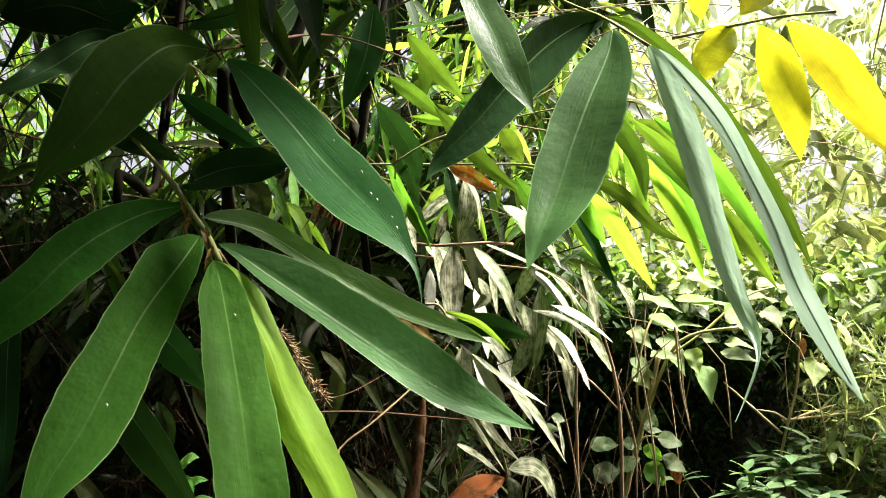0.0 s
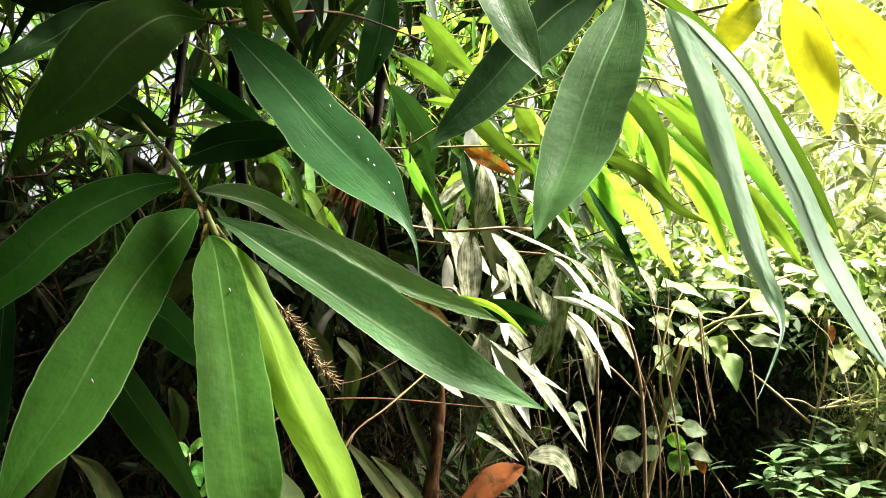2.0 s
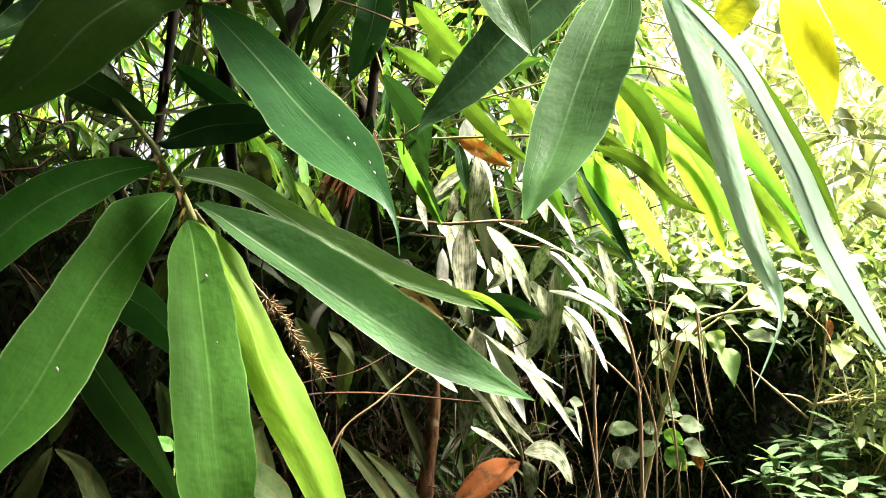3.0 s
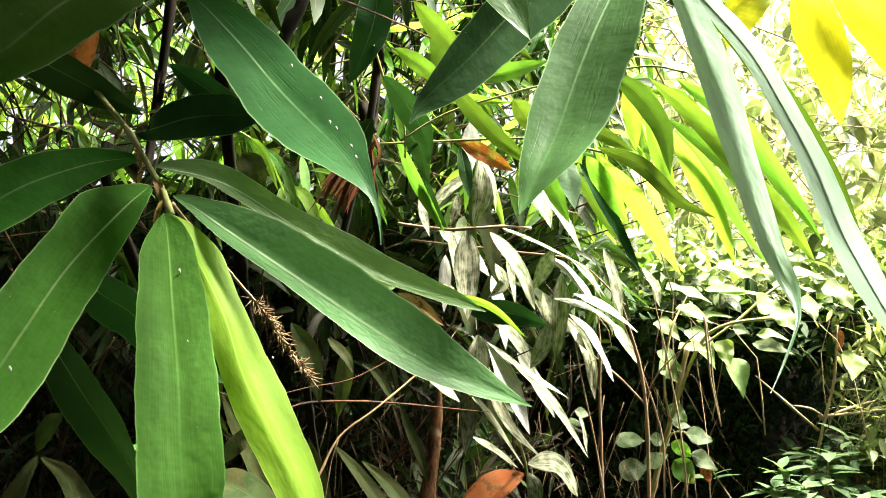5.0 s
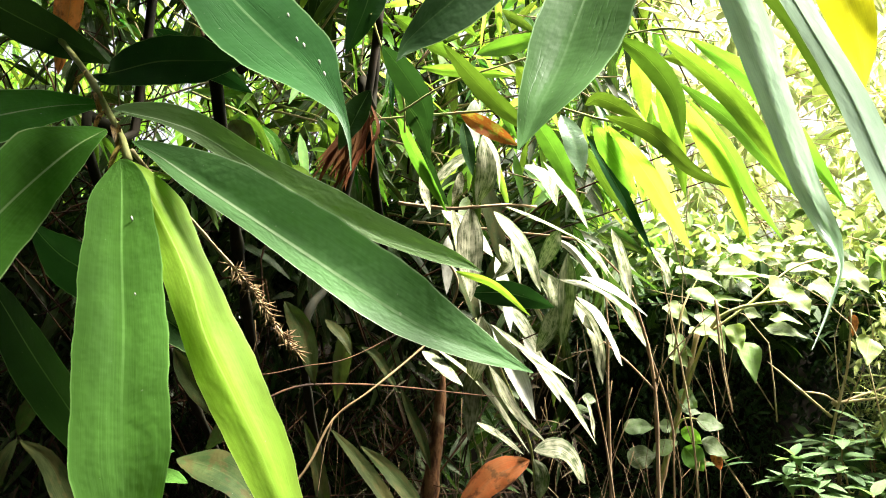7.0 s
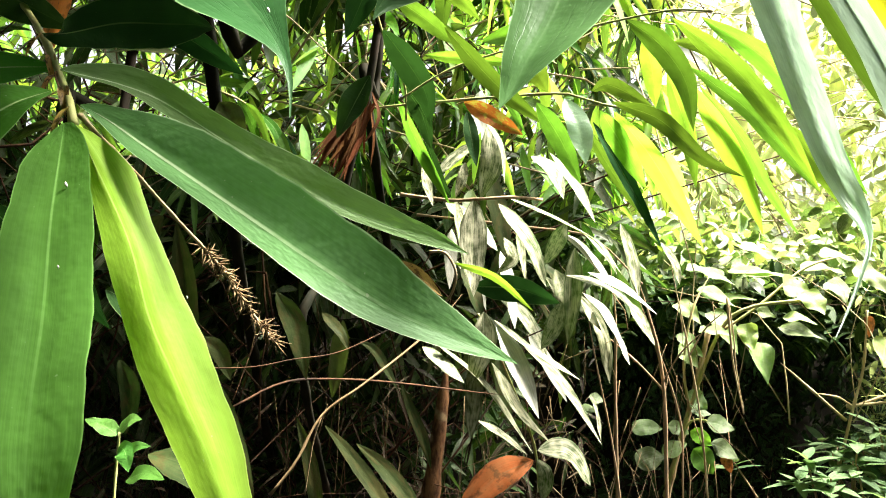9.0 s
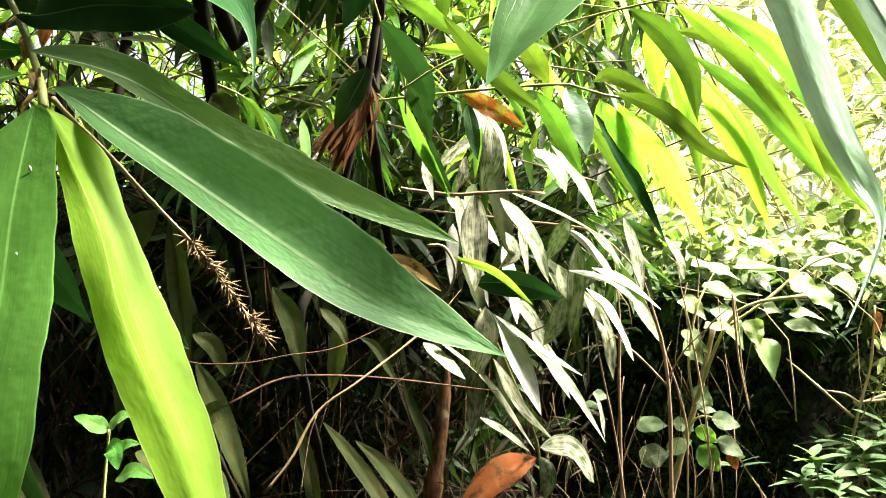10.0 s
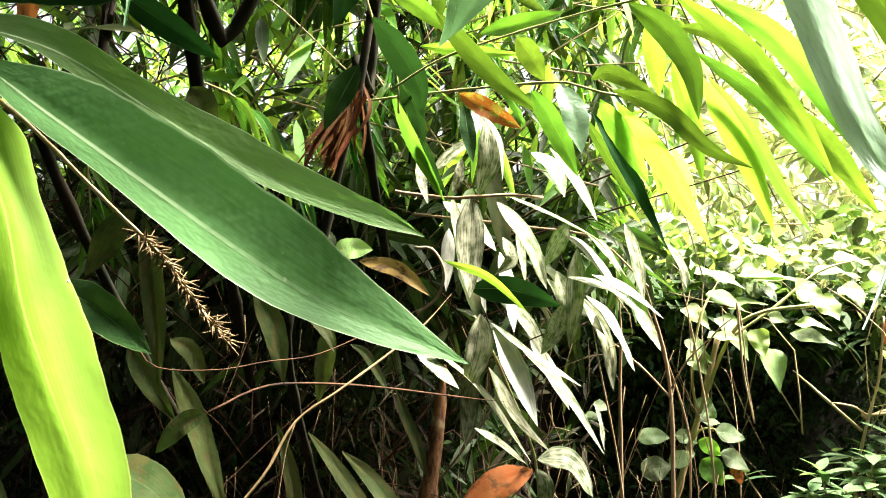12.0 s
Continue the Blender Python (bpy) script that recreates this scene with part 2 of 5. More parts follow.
# ---- builders ----
def spline(points, count):
    """Smooth points along a Catmull-Rom line through a few control points."""
    p = [Vector(q) for q in points]
    if len(p) == 2:
        return [p[0].lerp(p[1], i / count) for i in range(count + 1)]
    p = [2 * p[0] - p[1], *p, 2 * p[-1] - p[-2]]
    spans = len(p) - 3
    # even steps by length
    fine = []
    for i in range(spans):
        a, b, c, d = p[i:i + 4]
        for j in range(12):
            t = j / 12
            fine.append(0.5 * (2 * b + (c - a) * t + (2 * a - 5 * b + 4 * c - d) * t * t + (3 * b - a - 3 * c + d) * t ** 3))
    fine.append(p[-2])
    far = [0.0]
    for a, b in zip(fine, fine[1:]):
        far.append(far[-1] + (b - a).length)
    out, k = [], 0
    for i in range(count + 1):
        want = far[-1] * i / count
        while k < len(far) - 2 and far[k + 1] < want:
            k += 1
        span = far[k + 1] - far[k]
        out.append(fine[k].lerp(fine[k + 1], (want - far[k]) / span if span else 0))
    return out


def blade(s, drip=0.0, peak=0.36):
    """Half width of a bamboo leaf along its length, 1 at the widest."""
    if s < peak:
        return max(0.02, math.sin(math.pi / 2 * min(1.0, (s + 0.002) / peak)) ** 0.78)
    x = (s - peak) / (1 - peak)
    y = min(1.0, x / (1 - drip))
    return max((1 - y ** 2.3) ** (0.92 if drip else 1.0), 0.055 * (1 - x) / max(drip, 0.08) if drip else 0.0, 0.004)


def broad(s, heart=False):
    """Half width of a broad leaf: oval, or heart-shaped with a full base and a drawn-out tip."""
    if heart:
        return max(0.01, math.sin(math.pi * min(1.0, s + 0.03) ** 0.55) ** 0.75 * (1 - 0.25 * s))
    return max(0.01, math.sin(math.pi * s ** 0.8) ** 0.8 * (1 - 0.2 * s))


HERE = {}


def branch(name, label, category, group="", kind=""):
    """Start a new plant part carrier: what follows hangs under it until the next call."""
    HERE["top"] = tagged(new(name), label, category, group, kind)
    HERE["first"] = True
    return HERE["top"]


def attach(name, me, material, parent=None, label=""):
    me.materials.append(material)
    ob = new(name, me)
    ob.parent = parent or HERE["top"]
    if label:
        ob["label"] = label
    return ob


def place_top(at):
    if HERE.get("first"):
        HERE["top"].location = at
        HERE["first"] = False


def local(points):
    o = Vector(HERE["top"].location)
    return [Vector(q) - o for q in points]


def tube_data(points, radii, sides=6):
    """Verts and faces of a tube along points, closed at both ends."""
    verts, faces = [], []
    up = Vector((0.31, 0.17, 0.93))
    n = len(points)
    for i, q in enumerate(points):
        d = (points[min(i + 1, n - 1)] - points[max(i - 1, 0)]).normalized()
        a = d.cross(up if abs(d.dot(up)) < 0.95 else Vector((1, 0, 0))).normalized() if i == 0 else (a - d * a.dot(d)).normalized()
        b = d.cross(a)
        for k in range(sides):
            w = 2 * math.pi * k / sides
            verts.append(q + (a * math.cos(w) + b * math.sin(w)) * radii[i])
    for i in range(n - 1):
        for k in range(sides):
            k2 = (k + 1) % sides
            faces.append((i * sides + k, i * sides + k2, (i + 1) * sides + k2, (i + 1) * sides + k))
    faces.append(tuple(range(sides))[::-1])
    faces.append(tuple(range((n - 1) * sides, n * sides)))
    return verts, faces


def mesh_of(name, verts, faces, uvs=None, smooth=True):
    me = bpy.data.meshes.new(name)
    me.from_pydata([tuple(q) for q in verts], [], faces)
    if uvs is not None:
        layer = me.uv_layers.new(name="uv")
        layer.data.foreach_set("uv", np.asarray(uvs, dtype=np.float32)[[l.vertex_index for l in me.loops]].ravel())
    if smooth:
        me.polygons.foreach_set("use_smooth", [True] * len(me.polygons))
    me.update()
    return me


def twig(material, radius, points, name="twig", taper=0.75, nodes=True, sides=7, parent=None, label="", tip=False):
    """A stalk with slightly swollen joints."""
    place_top(points[0])
    reach = sum((Vector(b) - Vector(a)).length for a, b in zip(points, points[1:]))
    count = max(8, 5 * (len(points) - 1), int(reach / 0.04))
    line = spline(local(points), count)
    HERE["line"] = line
    radii = []
    for i in range(count + 1):
        s = i / count
        r = radius * (1 + (taper - 1) * s)
        if nodes and i % 5 == 0:
            r *= 1.3
        if tip and s > 0.8:
            r *= 1 - 0.85 * (s - 0.8) / 0.2
        radii.append(r)
    v, f = tube_data(line, radii, sides)
    return attach(name, mesh_of(name, v, f), material, parent, label)


def culm(material, radius, points, **more):
    """A bamboo culm that runs on up into the crown and down into the ground."""
    a, b, y, z = Vector(points[0]), Vector(points[1]), Vector(points[-2]), Vector(points[-1])
    up, down = (a - b).normalized(), (z - y).normalized()
    up = (up + Vector((0, 0, 0.3))).normalized()
    down = (down + Vector((0, 2.4, -1.0))).normalized()
    top = a + up * max(0.05, (3.0 - a.z) / up.z)
    foot = z + down * max(0.02, (z.z + 0.05) / -down.z)
    return twig(material, radius, [top, *points, foot], name="stalk", sides=10, taper=1.15, **more)


def outline(points, form, steps):
    """Half widths left and right of the midrib at even steps, eased between the control points, with a rounded base."""
    p = [Vector(q) for q in points]
    at = [0.0]
    for a, b in zip(p, p[1:]):
        at.append(at[-1] + (b - a).length)
    at = [a / at[-1] for a in at]
    rows = []
    for i in range(steps + 1):
        s = i / steps
        k = max(j for j in range(len(at) - 1) if at[j] <= s + 1e-9)
        u = min(1.0, (s - at[k]) / (at[k + 1] - at[k]))
        pair = []
        for e in (0, 1):
            w = [f[e] for f in form]
            if k == 0:
                v = w[1] * u ** 0.62
            else:
                def slope(j):
                    return (w[j + 1] - w[j - 1]) / (at[j + 1] - at[j - 1]) if 0 < j < len(w) - 1 else (w[-1] - w[-2]) / (at[-1] - at[-2])
                g = at[k + 1] - at[k]
                v = (2 * u ** 3 - 3 * u * u + 1) * w[k] + (u ** 3 - 2 * u * u + u) * g * slope(k) + (3 * u * u - 2 * u ** 3) * w[k + 1] + (u ** 3 - u * u) * g * slope(k + 1)
            pair.append(max(v, 0.25) * 0.001)
        rows.append(pair)
    return rows


def leaf(material, width, points, face=(0, -0.9, 0.4), face_end=None, fold=0.18, drip=0.0, rib=False, curl=0.0, wave=0.03, steps=26, peak=0.36,
         parent=None, label="", name="leaf", shape="bamboo", form=None):
    """A bamboo leaf along its midrib: rounded base, long point, shallow fold, faint waviness.
    form: half widths in mm on both sides of the midrib at each control point, for leaves with an outline of their own."""
    place_top(points[0])
    if form:
        steps = 44
    line = spline(local(points), steps)
    halves = outline(points, form, steps) if form else None
    cols = 8
    verts, uvs, faces = [], [], []
    f0, f1 = Vector(face), Vector(face_end or face)
    ph = random.uniform(0, 9)
    spine = []
    for i, q in enumerate(line):
        s = i / steps
        d = (line[min(i + 1, steps)] - line[max(i - 1, 0)]).normalized()
        nrm = f0.lerp(f1, s)
        nrm = (nrm - d * nrm.dot(d)).normalized()
        side = d.cross(nrm)
        h = 0.5 * width * (blade(s, drip, peak) if shape == "bamboo" else broad(s, shape == "heart"))
        hl, hr = halves[i] if halves else (h, h)
        h = max(hl, hr)
        jag = 1 + 0.02 * math.sin(ph + 31 * s) + 0.012 * math.sin(2 * ph + 83 * s)
        for k in range(cols + 1):
            x = 2 * k / cols - 1
            lift = h * (fold * abs(x) - curl * x * x) + width * wave * (abs(x) * math.sin(ph + 9 * s + 1.7 * x) + 0.5 * x * math.sin(2.3 * ph + 15 * s)) * min(1, h / (0.2 * width))
            verts.append(q + side * (x * (hl if x < 0 else hr) * jag) + nrm * lift)
            uvs.append((0.5 + 0.5 * x, s))
        spine.append((q - nrm * 0.0004, max(0.0003, 0.011 * width * (1 - 0.85 * s))))
    for i in range(steps):
        for k in range(cols):
            a = i * (cols + 1) + k
            faces.append((a, a + 1, a + cols + 2, a + cols + 1))
    ob = attach(name, mesh_of(name, verts, faces, uvs), material, parent, label)
    if rib:
        v, f = tube_data([q for q, r in spine[:-2]], [r for q, r in spine[:-2]], 5)
        attach("midrib", mesh_of("midrib", v, f), M_RIB, ob)
    return ob


def oval(material, width, points, **more):
    return leaf(material, width, points, shape="oval", steps=14, fold=0.12, wave=0.05, **more)


def heart(material, width, points, **more):
    return leaf(material, width, points, shape="heart", steps=14, fold=0.15, wave=0.06, **more)


def spikelets():
    """Short dry bristles crowded along the lower half of the last stalk."""
    line = HERE["line"]
    rnd = random.Random(3)
    verts, faces = [], []
    for i in range(260):
        s = 1 - 0.42 * rnd.random() ** 1.2
        k = s * (len(line) - 1)
        a = line[min(int(k), len(line) - 2)].lerp(line[min(int(k) + 1, len(line) - 1)], k - int(k))
        d = Vector((rnd.gauss(0.25, 0.6), rnd.gauss(0, 0.6), rnd.gauss(-0.5, 0.6))).normalized()
        ln = rnd.uniform(0.004, 0.015)
        v, f = tube_data([a, a + d * ln * 0.5, a + d * ln], [0.0003, 0.0006, 0.0001], 4)
        faces += [tuple(x + len(verts) for x in q) for q in f]
        verts += v
    attach("bristle", mesh_of("bristle", verts, faces), M_HUSK, None, "dry golden-brown bristles")


def specks(rows):
    """Small pale specks on the leaves."""
    for x, y, z, r in rows:
        o = Vector(HERE["top"].location)
        v, f = tube_data([Vector((x, y, z)) - o + Vector((0.3 * k, 0.1 * k, -k)) * r for k in (-1.3, -0.8, 0, 0.8, 1.3)], [0.15 * r, 0.55 * r, 0.7 * r, 0.5 * r, 0.12 * r], 6)
        attach("speck", mesh_of("speck", v, f), M_SPECK, None, "pale speck")


def torn_sheath(base, way, length, count):
    """Fibrous dead sheath: narrow torn strips hanging from one joint."""
    rnd = random.Random(11)
    for k in range(count):
        d = (Vector(way).normalized() + Vector((rnd.gauss(0, 0.15), rnd.gauss(0, 0.15), rnd.gauss(0, 0.1)))).normalized()
        ln = length * rnd.uniform(0.55, 1.1)
        q = Vector(base) + Vector((rnd.gauss(0, 0.006), rnd.gauss(0, 0.006), rnd.gauss(0, 0.012)))
        leaf(M_SHEATH, ln * rnd.uniform(0.03, 0.1), [q, q + d * ln * 0.5 + Vector((rnd.gauss(0, 0.008), 0, 0)), q + d * ln], face=(rnd.gauss(0, 0.5), -0.9, 0.2), steps=8, name="sheath_strip", label="torn reddish-brown sheath strip")


M_RIB = plain_material("midrib", (0.12, 0.24, 0.06), (0.2, 0.33, 0.1), 0.5, 80)


def foliage(name, label, category, seeds, material, steps=6):
    """Many small leaves as one mesh. seeds: rows of base, direction, normal, length, width, droop."""
    verts, uvs, faces = [], [], []
    for base, d, nrm, length, width, droop in seeds:
        d = d.normalized()
        side = d.cross(nrm)
        if side.length < 1e-3:
            continue
        side.normalize()
        o = len(verts)
        q = base.copy()
        for i in range(steps + 1):
            s = i / steps
            h = 0.5 * width * blade(s)
            n2 = side.cross(d).normalized()
            verts += [q - side * h + n2 * (0.25 * h), q.copy(), q + side * h + n2 * (0.25 * h)]
            uvs += [(0, s), (0.5, s), (1, s)]
            q = q + d * (length / steps)
            d = (d + Vector((0, 0, -droop / steps))).normalized()
        for i in range(steps):
            a = o + 3 * i
            faces += [(a, a + 1, a + 4, a + 3), (a + 1, a + 2, a + 5, a + 4)]
    me = mesh_of(name, verts, faces, uvs)
    me.materials.append(material)
    return tagged(new(name, me), label, category, kind="stuff")


# ---- ground ----
def ground_height(x, y):
    bank = max(0.0, min(1.0, (y - 2.5) / 1.5)) * max(0.0, min(1.0, (7 - x) / 2)) * max(0.0, min(1.0, (14 - y) / 6))
    bank = bank * bank * (3 - 2 * bank)
    return 1.3 * bank + 0.05 * noise.noise(Vector((x * 1.3, y * 1.3, 0))) * (1 if abs(x) < 12 and abs(y) < 12 else 0)


xs = [-600, -120, -30, -12] + [-8 + 0.25 * i for i in range(65)] + [12, 30, 120, 600]
ys = [-600, -120, -30, -12] + [-6 + 0.25 * i for i in range(65)] + [14, 30, 120, 600]
gv = [(x, y, ground_height(x, y)) for y in ys for x in xs]
gf = [(j * len(xs) + i, j * len(xs) + i + 1, (j + 1) * len(xs) + i + 1, (j + 1) * len(xs) + i) for j in range(len(ys) - 1) for i in range(len(xs) - 1)]
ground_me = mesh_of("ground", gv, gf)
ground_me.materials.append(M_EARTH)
tagged(new("ground", ground_me), "dark earth rising to a bank behind the bamboo", "ground", kind="structure")

# ---- near branches ----
branch("bamboo_branch", "bamboo branch with large dark green leaves fanning from one twig", "branch")
twig(M_TWIG, 0.0026, [(-0.63, 1.1, 1.812), (-0.357, 0.75, 1.55), (-0.257, 0.66, 1.462), (-0.203, 0.6, 1.418), (-0.184, 0.58, 1.399), (-0.167, 0.56, 1.382), (-0.154, 0.545, 1.37), (-0.141, 0.53, 1.355), (-0.137, 0.524, 1.348)])
for k, (x, y, z) in enumerate([(-0.203, 0.6, 1.418), (-0.184, 0.58, 1.399), (-0.167, 0.56, 1.382), (-0.154, 0.545, 1.37), (-0.141, 0.53, 1.355)]):
    side = 0.006 if k % 2 else -0.005
    leaf(M_GOLD, 0.0055, [(x - 0.004, y + 0.004, z + 0.004), (x + side * 0.4, y - 0.006, z - 0.004), (x + side, y - 0.01, z - 0.016)], face=(side * 60, -0.9, 0.2), fold=0.6, steps=8, name="bract", label="dry pale bract at the joint")
leaf(M_NEAR, 0.0333, [(-0.183, 0.58, 1.394), (-0.2, 0.55, 1.384), (-0.209, 0.5, 1.363), (-0.216, 0.47, 1.344), (-0.221, 0.445, 1.324), (-0.231, 0.425, 1.305), (-0.245, 0.41, 1.28)], face=(0.43, -0.9, 0.1), form=((0, 0), (10.8, 10.6), (16.8, 15.1), (17.8, 15.5), (14.9, 14.8), (11.8, 12.2), (0, 0)), rib=True)
leaf(M_NEAR, 0.0389, [(-0.153, 0.53, 1.366), (-0.15, 0.49, 1.346), (-0.16, 0.455, 1.312), (-0.164, 0.425, 1.279), (-0.168, 0.403, 1.252), (-0.174, 0.385, 1.231), (-0.177, 0.375, 1.216), (-0.182, 0.37, 1.204)], face=(0.3, -0.9, 0.2), form=((0, 0), (10.3, 20.5), (18.6, 18.1), (19.8, 19.1), (19.4, 19.5), (12.5, 11.7), (6.3, 5.9), (0, 0)), rib=True)
leaf(M_FRESH, 0.0385, [(-0.141, 0.523, 1.348), (-0.128, 0.5, 1.33), (-0.111, 0.468, 1.295), (-0.096, 0.442, 1.258), (-0.086, 0.422, 1.232), (-0.078, 0.408, 1.211), (-0.072, 0.4, 1.187), (-0.069, 0.395, 1.164)], face=(0.15, -0.95, 0.25), form=((0, 0), (11.8, 13.2), (17.2, 16.8), (18.5, 18.8), (19.6, 18.9), (18.1, 17.8), (10.1, 11.0), (0, 0)), rib=True)
leaf(M_LIME, 0.0291, [(-0.135, 0.523, 1.347), (-0.121, 0.517, 1.326), (-0.097, 0.505, 1.29), (-0.081, 0.495, 1.255), (-0.065, 0.487, 1.23), (-0.048, 0.48, 1.203), (-0.033, 0.475, 1.175), (-0.01, 0.47, 1.143)], face=(0.4, -0.85, 0.35), form=((0, 0), (15.2, 4.6), (13.4, 10.9), (18.5, 10.1), (17.6, 11.5), (15.1, 10.9), (9.8, 8.0), (0, 0)), fold=-.3, rib=True)
leaf(M_PALER, 0.035, [(-0.142, 0.538, 1.361), (-0.125, 0.535, 1.352), (-0.101, 0.525, 1.337), (-0.067, 0.515, 1.316), (-0.035, 0.508, 1.296), (-0.004, 0.5, 1.277), (0.025, 0.5, 1.26), (0.056, 0.505, 1.247), (0.081, 0.512, 1.237)], face=(-0.2, -0.85, 0.5), form=((0, 0), (9.0, 4.1), (18.8, 7.3), (23.0, 7.5), (24.3, 9.0), (23.8, 11.2), (20.1, 10.1), (9.9, 6.3), (0, 0)), rib=True)
leaf(M_PALER, 0.0196, [(-0.155, 0.54, 1.38), (-0.146, 0.548, 1.379), (-0.132, 0.557, 1.377), (-0.112, 0.565, 1.37), (-0.078, 0.573, 1.349), (-0.046, 0.578, 1.33), (-0.018, 0.58, 1.316), (0.014, 0.582, 1.304), (0.037, 0.583, 1.298), (0.056, 0.585, 1.29)], face=(-0.1, -0.93, 0.35), form=((0, 0), (7.4, 2.8), (11.5, 3.4), (11.1, 6.2), (11.1, 5.3), (14.7, 4.9), (13.1, 5.3), (9.3, 4.4), (5.0, 5.3), (0, 0)), rib=True)
leaf(M_SHADE_TONE, 0.0313, [(-0.178, 0.56, 1.406), (-0.175, 0.58, 1.414), (-0.157, 0.6, 1.427), (-0.137, 0.62, 1.434), (-0.121, 0.63, 1.437), (-0.114, 0.64, 1.438)], face=(0, -0.8, -0.4), form=((0, 0), (8.5, 8.5), (16.3, 15.0), (16.4, 14.0), (6.7, 7.6), (0, 0)), rib=True)
leaf(M_SHADE_TONE, 0.0418, [(-0.269, 0.6, 1.289), (-0.246, 0.59, 1.266), (-0.219, 0.58, 1.236), (-0.179, 0.57, 1.19), (-0.143, 0.56, 1.138)], face=(-.5,-.85,0))
leaf(M_SHADE_TONE, 0.0409, [(-0.262, 0.64, 1.323), (-0.24, 0.64, 1.302), (-0.209, 0.64, 1.282), (-0.174, 0.64, 1.241)], face=(-.5,-.8,0))
leaf(M_SHADE_TONE, 0.0171, [(-0.295, 0.55, 1.324), (-0.278, 0.52, 1.277), (-0.265, 0.5, 1.235), (-0.254, 0.48, 1.19)], face=(.3,-.9,.3))
specks([(-0.112, 0.479, 1.311, 0.00096), (-0.093, 0.445, 1.275, 0.00055), (-0.158, 0.408, 1.264, 0.00101), (-0.178, 0.41, 1.26, 0.0007), (-0.228, 0.448, 1.314, 0.00076), (-0.064, 0.495, 1.264, 0.00057)])
branch("bamboo_branch", "bamboo branch with broad arching dark green leaves", "branch")
twig(M_SHADE_TWIG, 0.0017, [(-0.016, 1.5, 1.811), (-0.116, 1.15, 1.735), (-0.142, 0.9, 1.652), (-0.167, 0.75, 1.587), (-0.18, 0.66, 1.547), (-0.191, 0.64, 1.538), (-0.223, 0.64, 1.548), (-0.265, 0.64, 1.555)])
leaf(M_NEAR, 0.0517, [(-0.175, 0.6, 1.525), (-0.194, 0.565, 1.515), (-0.195, 0.5, 1.471), (-0.193, 0.45, 1.427), (-0.195, 0.42, 1.401), (-0.194, 0.4, 1.386), (-0.194, 0.39, 1.373), (-0.2, 0.385, 1.348)], face=(0.38, -0.87, -0.2), form=((0, 0), (20.0, 16.0), (26.1, 25.6), (19.6, 20.5), (12.2, 12.1), (5.1, 4.3), (1.4, 1.1), (0, 0)), rib=True)
leaf(M_SHADE_TONE, 0.0309, [(-0.255, 0.64, 1.548), (-0.28, 0.62, 1.537), (-0.299, 0.6, 1.511), (-0.31, 0.58, 1.493), (-0.336, 0.56, 1.469)], face=(-0.2, -0.8, -0.3), form=((0, 0), (11.7, 11.6), (16.2, 14.7), (9.3, 8.8), (0, 0)), rib=True)
leaf(M_QUILT, 0.0434, [(-0.143, 0.545, 1.499), (-0.123, 0.53, 1.48), (-0.089, 0.5, 1.444), (-0.062, 0.473, 1.413), (-0.039, 0.452, 1.389), (-0.021, 0.432, 1.371), (-0.008, 0.415, 1.356), (0.001, 0.405, 1.343), (0.006, 0.398, 1.331), (0.008, 0.393, 1.319)], face=(0.25, -0.9, 0.3), form=((0, 0), (12.8, 9.7), (20.2, 21.3), (20.6, 22.8), (18.9, 23.4), (15.2, 19.8), (8.1, 10.8), (2.9, 2.1), (1.1, 0.5), (0, 0)), rib=True)
specks([(-0.185, 0.413, 1.403, 0.0007), (-0.187, 0.543, 1.48, 0.00084), (-0.051, 0.468, 1.421, 0.0008), (-0.031, 0.45, 1.398, 0.00083), (-0.024, 0.439, 1.383, 0.00088), (-0.02, 0.435, 1.379, 0.00087), (-0.01, 0.42, 1.367, 0.00078), (-0.007, 0.416, 1.361, 0.00077)])
branch("bamboo_branch", "bamboo branch with hanging glossy green leaves", "branch")
twig(M_TWIG, 0.0017, [(0.066, 0.9, 1.816), (0.082, 0.75, 1.671), (0.124, 0.7, 1.616), (0.156, 0.66, 1.582), (0.167, 0.62, 1.555), (0.185, 0.6, 1.532)])
leaf(M_QUILT, 0.0507, [(0.149, 0.575, 1.536), (0.142, 0.562, 1.511), (0.123, 0.542, 1.469), (0.108, 0.527, 1.431), (0.095, 0.511, 1.395), (0.083, 0.493, 1.369), (0.076, 0.482, 1.352), (0.071, 0.472, 1.342)], face=(-0.42, -0.9, 0.02), form=((0, 0), (17.7, 15.8), (30.3, 20.4), (31.2, 19.5), (27.9, 17.5), (19.4, 11.3), (7.1, 5.5), (0, 0)), rib=True)
leaf(M_QUILT, 0.0334, [(0.028, 0.6, 1.627), (0.033, 0.585, 1.593), (0.041, 0.565, 1.555), (0.053, 0.55, 1.524), (0.062, 0.535, 1.495), (0.071, 0.525, 1.473), (0.08, 0.515, 1.452)], face=(0, -0.85, 0.4), form=((0, 0), (12.1, 12.1), (14.0, 12.5), (16.2, 17.2), (14.5, 14.1), (9.0, 8.8), (0, 0)), rib=True)
leaf(M_SHADE_TONE, 0.0489, [(0.162, 0.665, 1.581), (0.137, 0.65, 1.569), (0.105, 0.625, 1.541), (0.075, 0.6, 1.505), (0.044, 0.58, 1.464), (0.022, 0.567, 1.439), (0.01, 0.56, 1.424), (0.005, 0.555, 1.411)], face=(0.55, -0.75, -0.3), form=((0, 0), (14.3, 11.5), (26.0, 21.8), (25.4, 23.5), (18.8, 18.5), (13.9, 11.0), (7.0, 5.1), (0, 0)), rib=True)
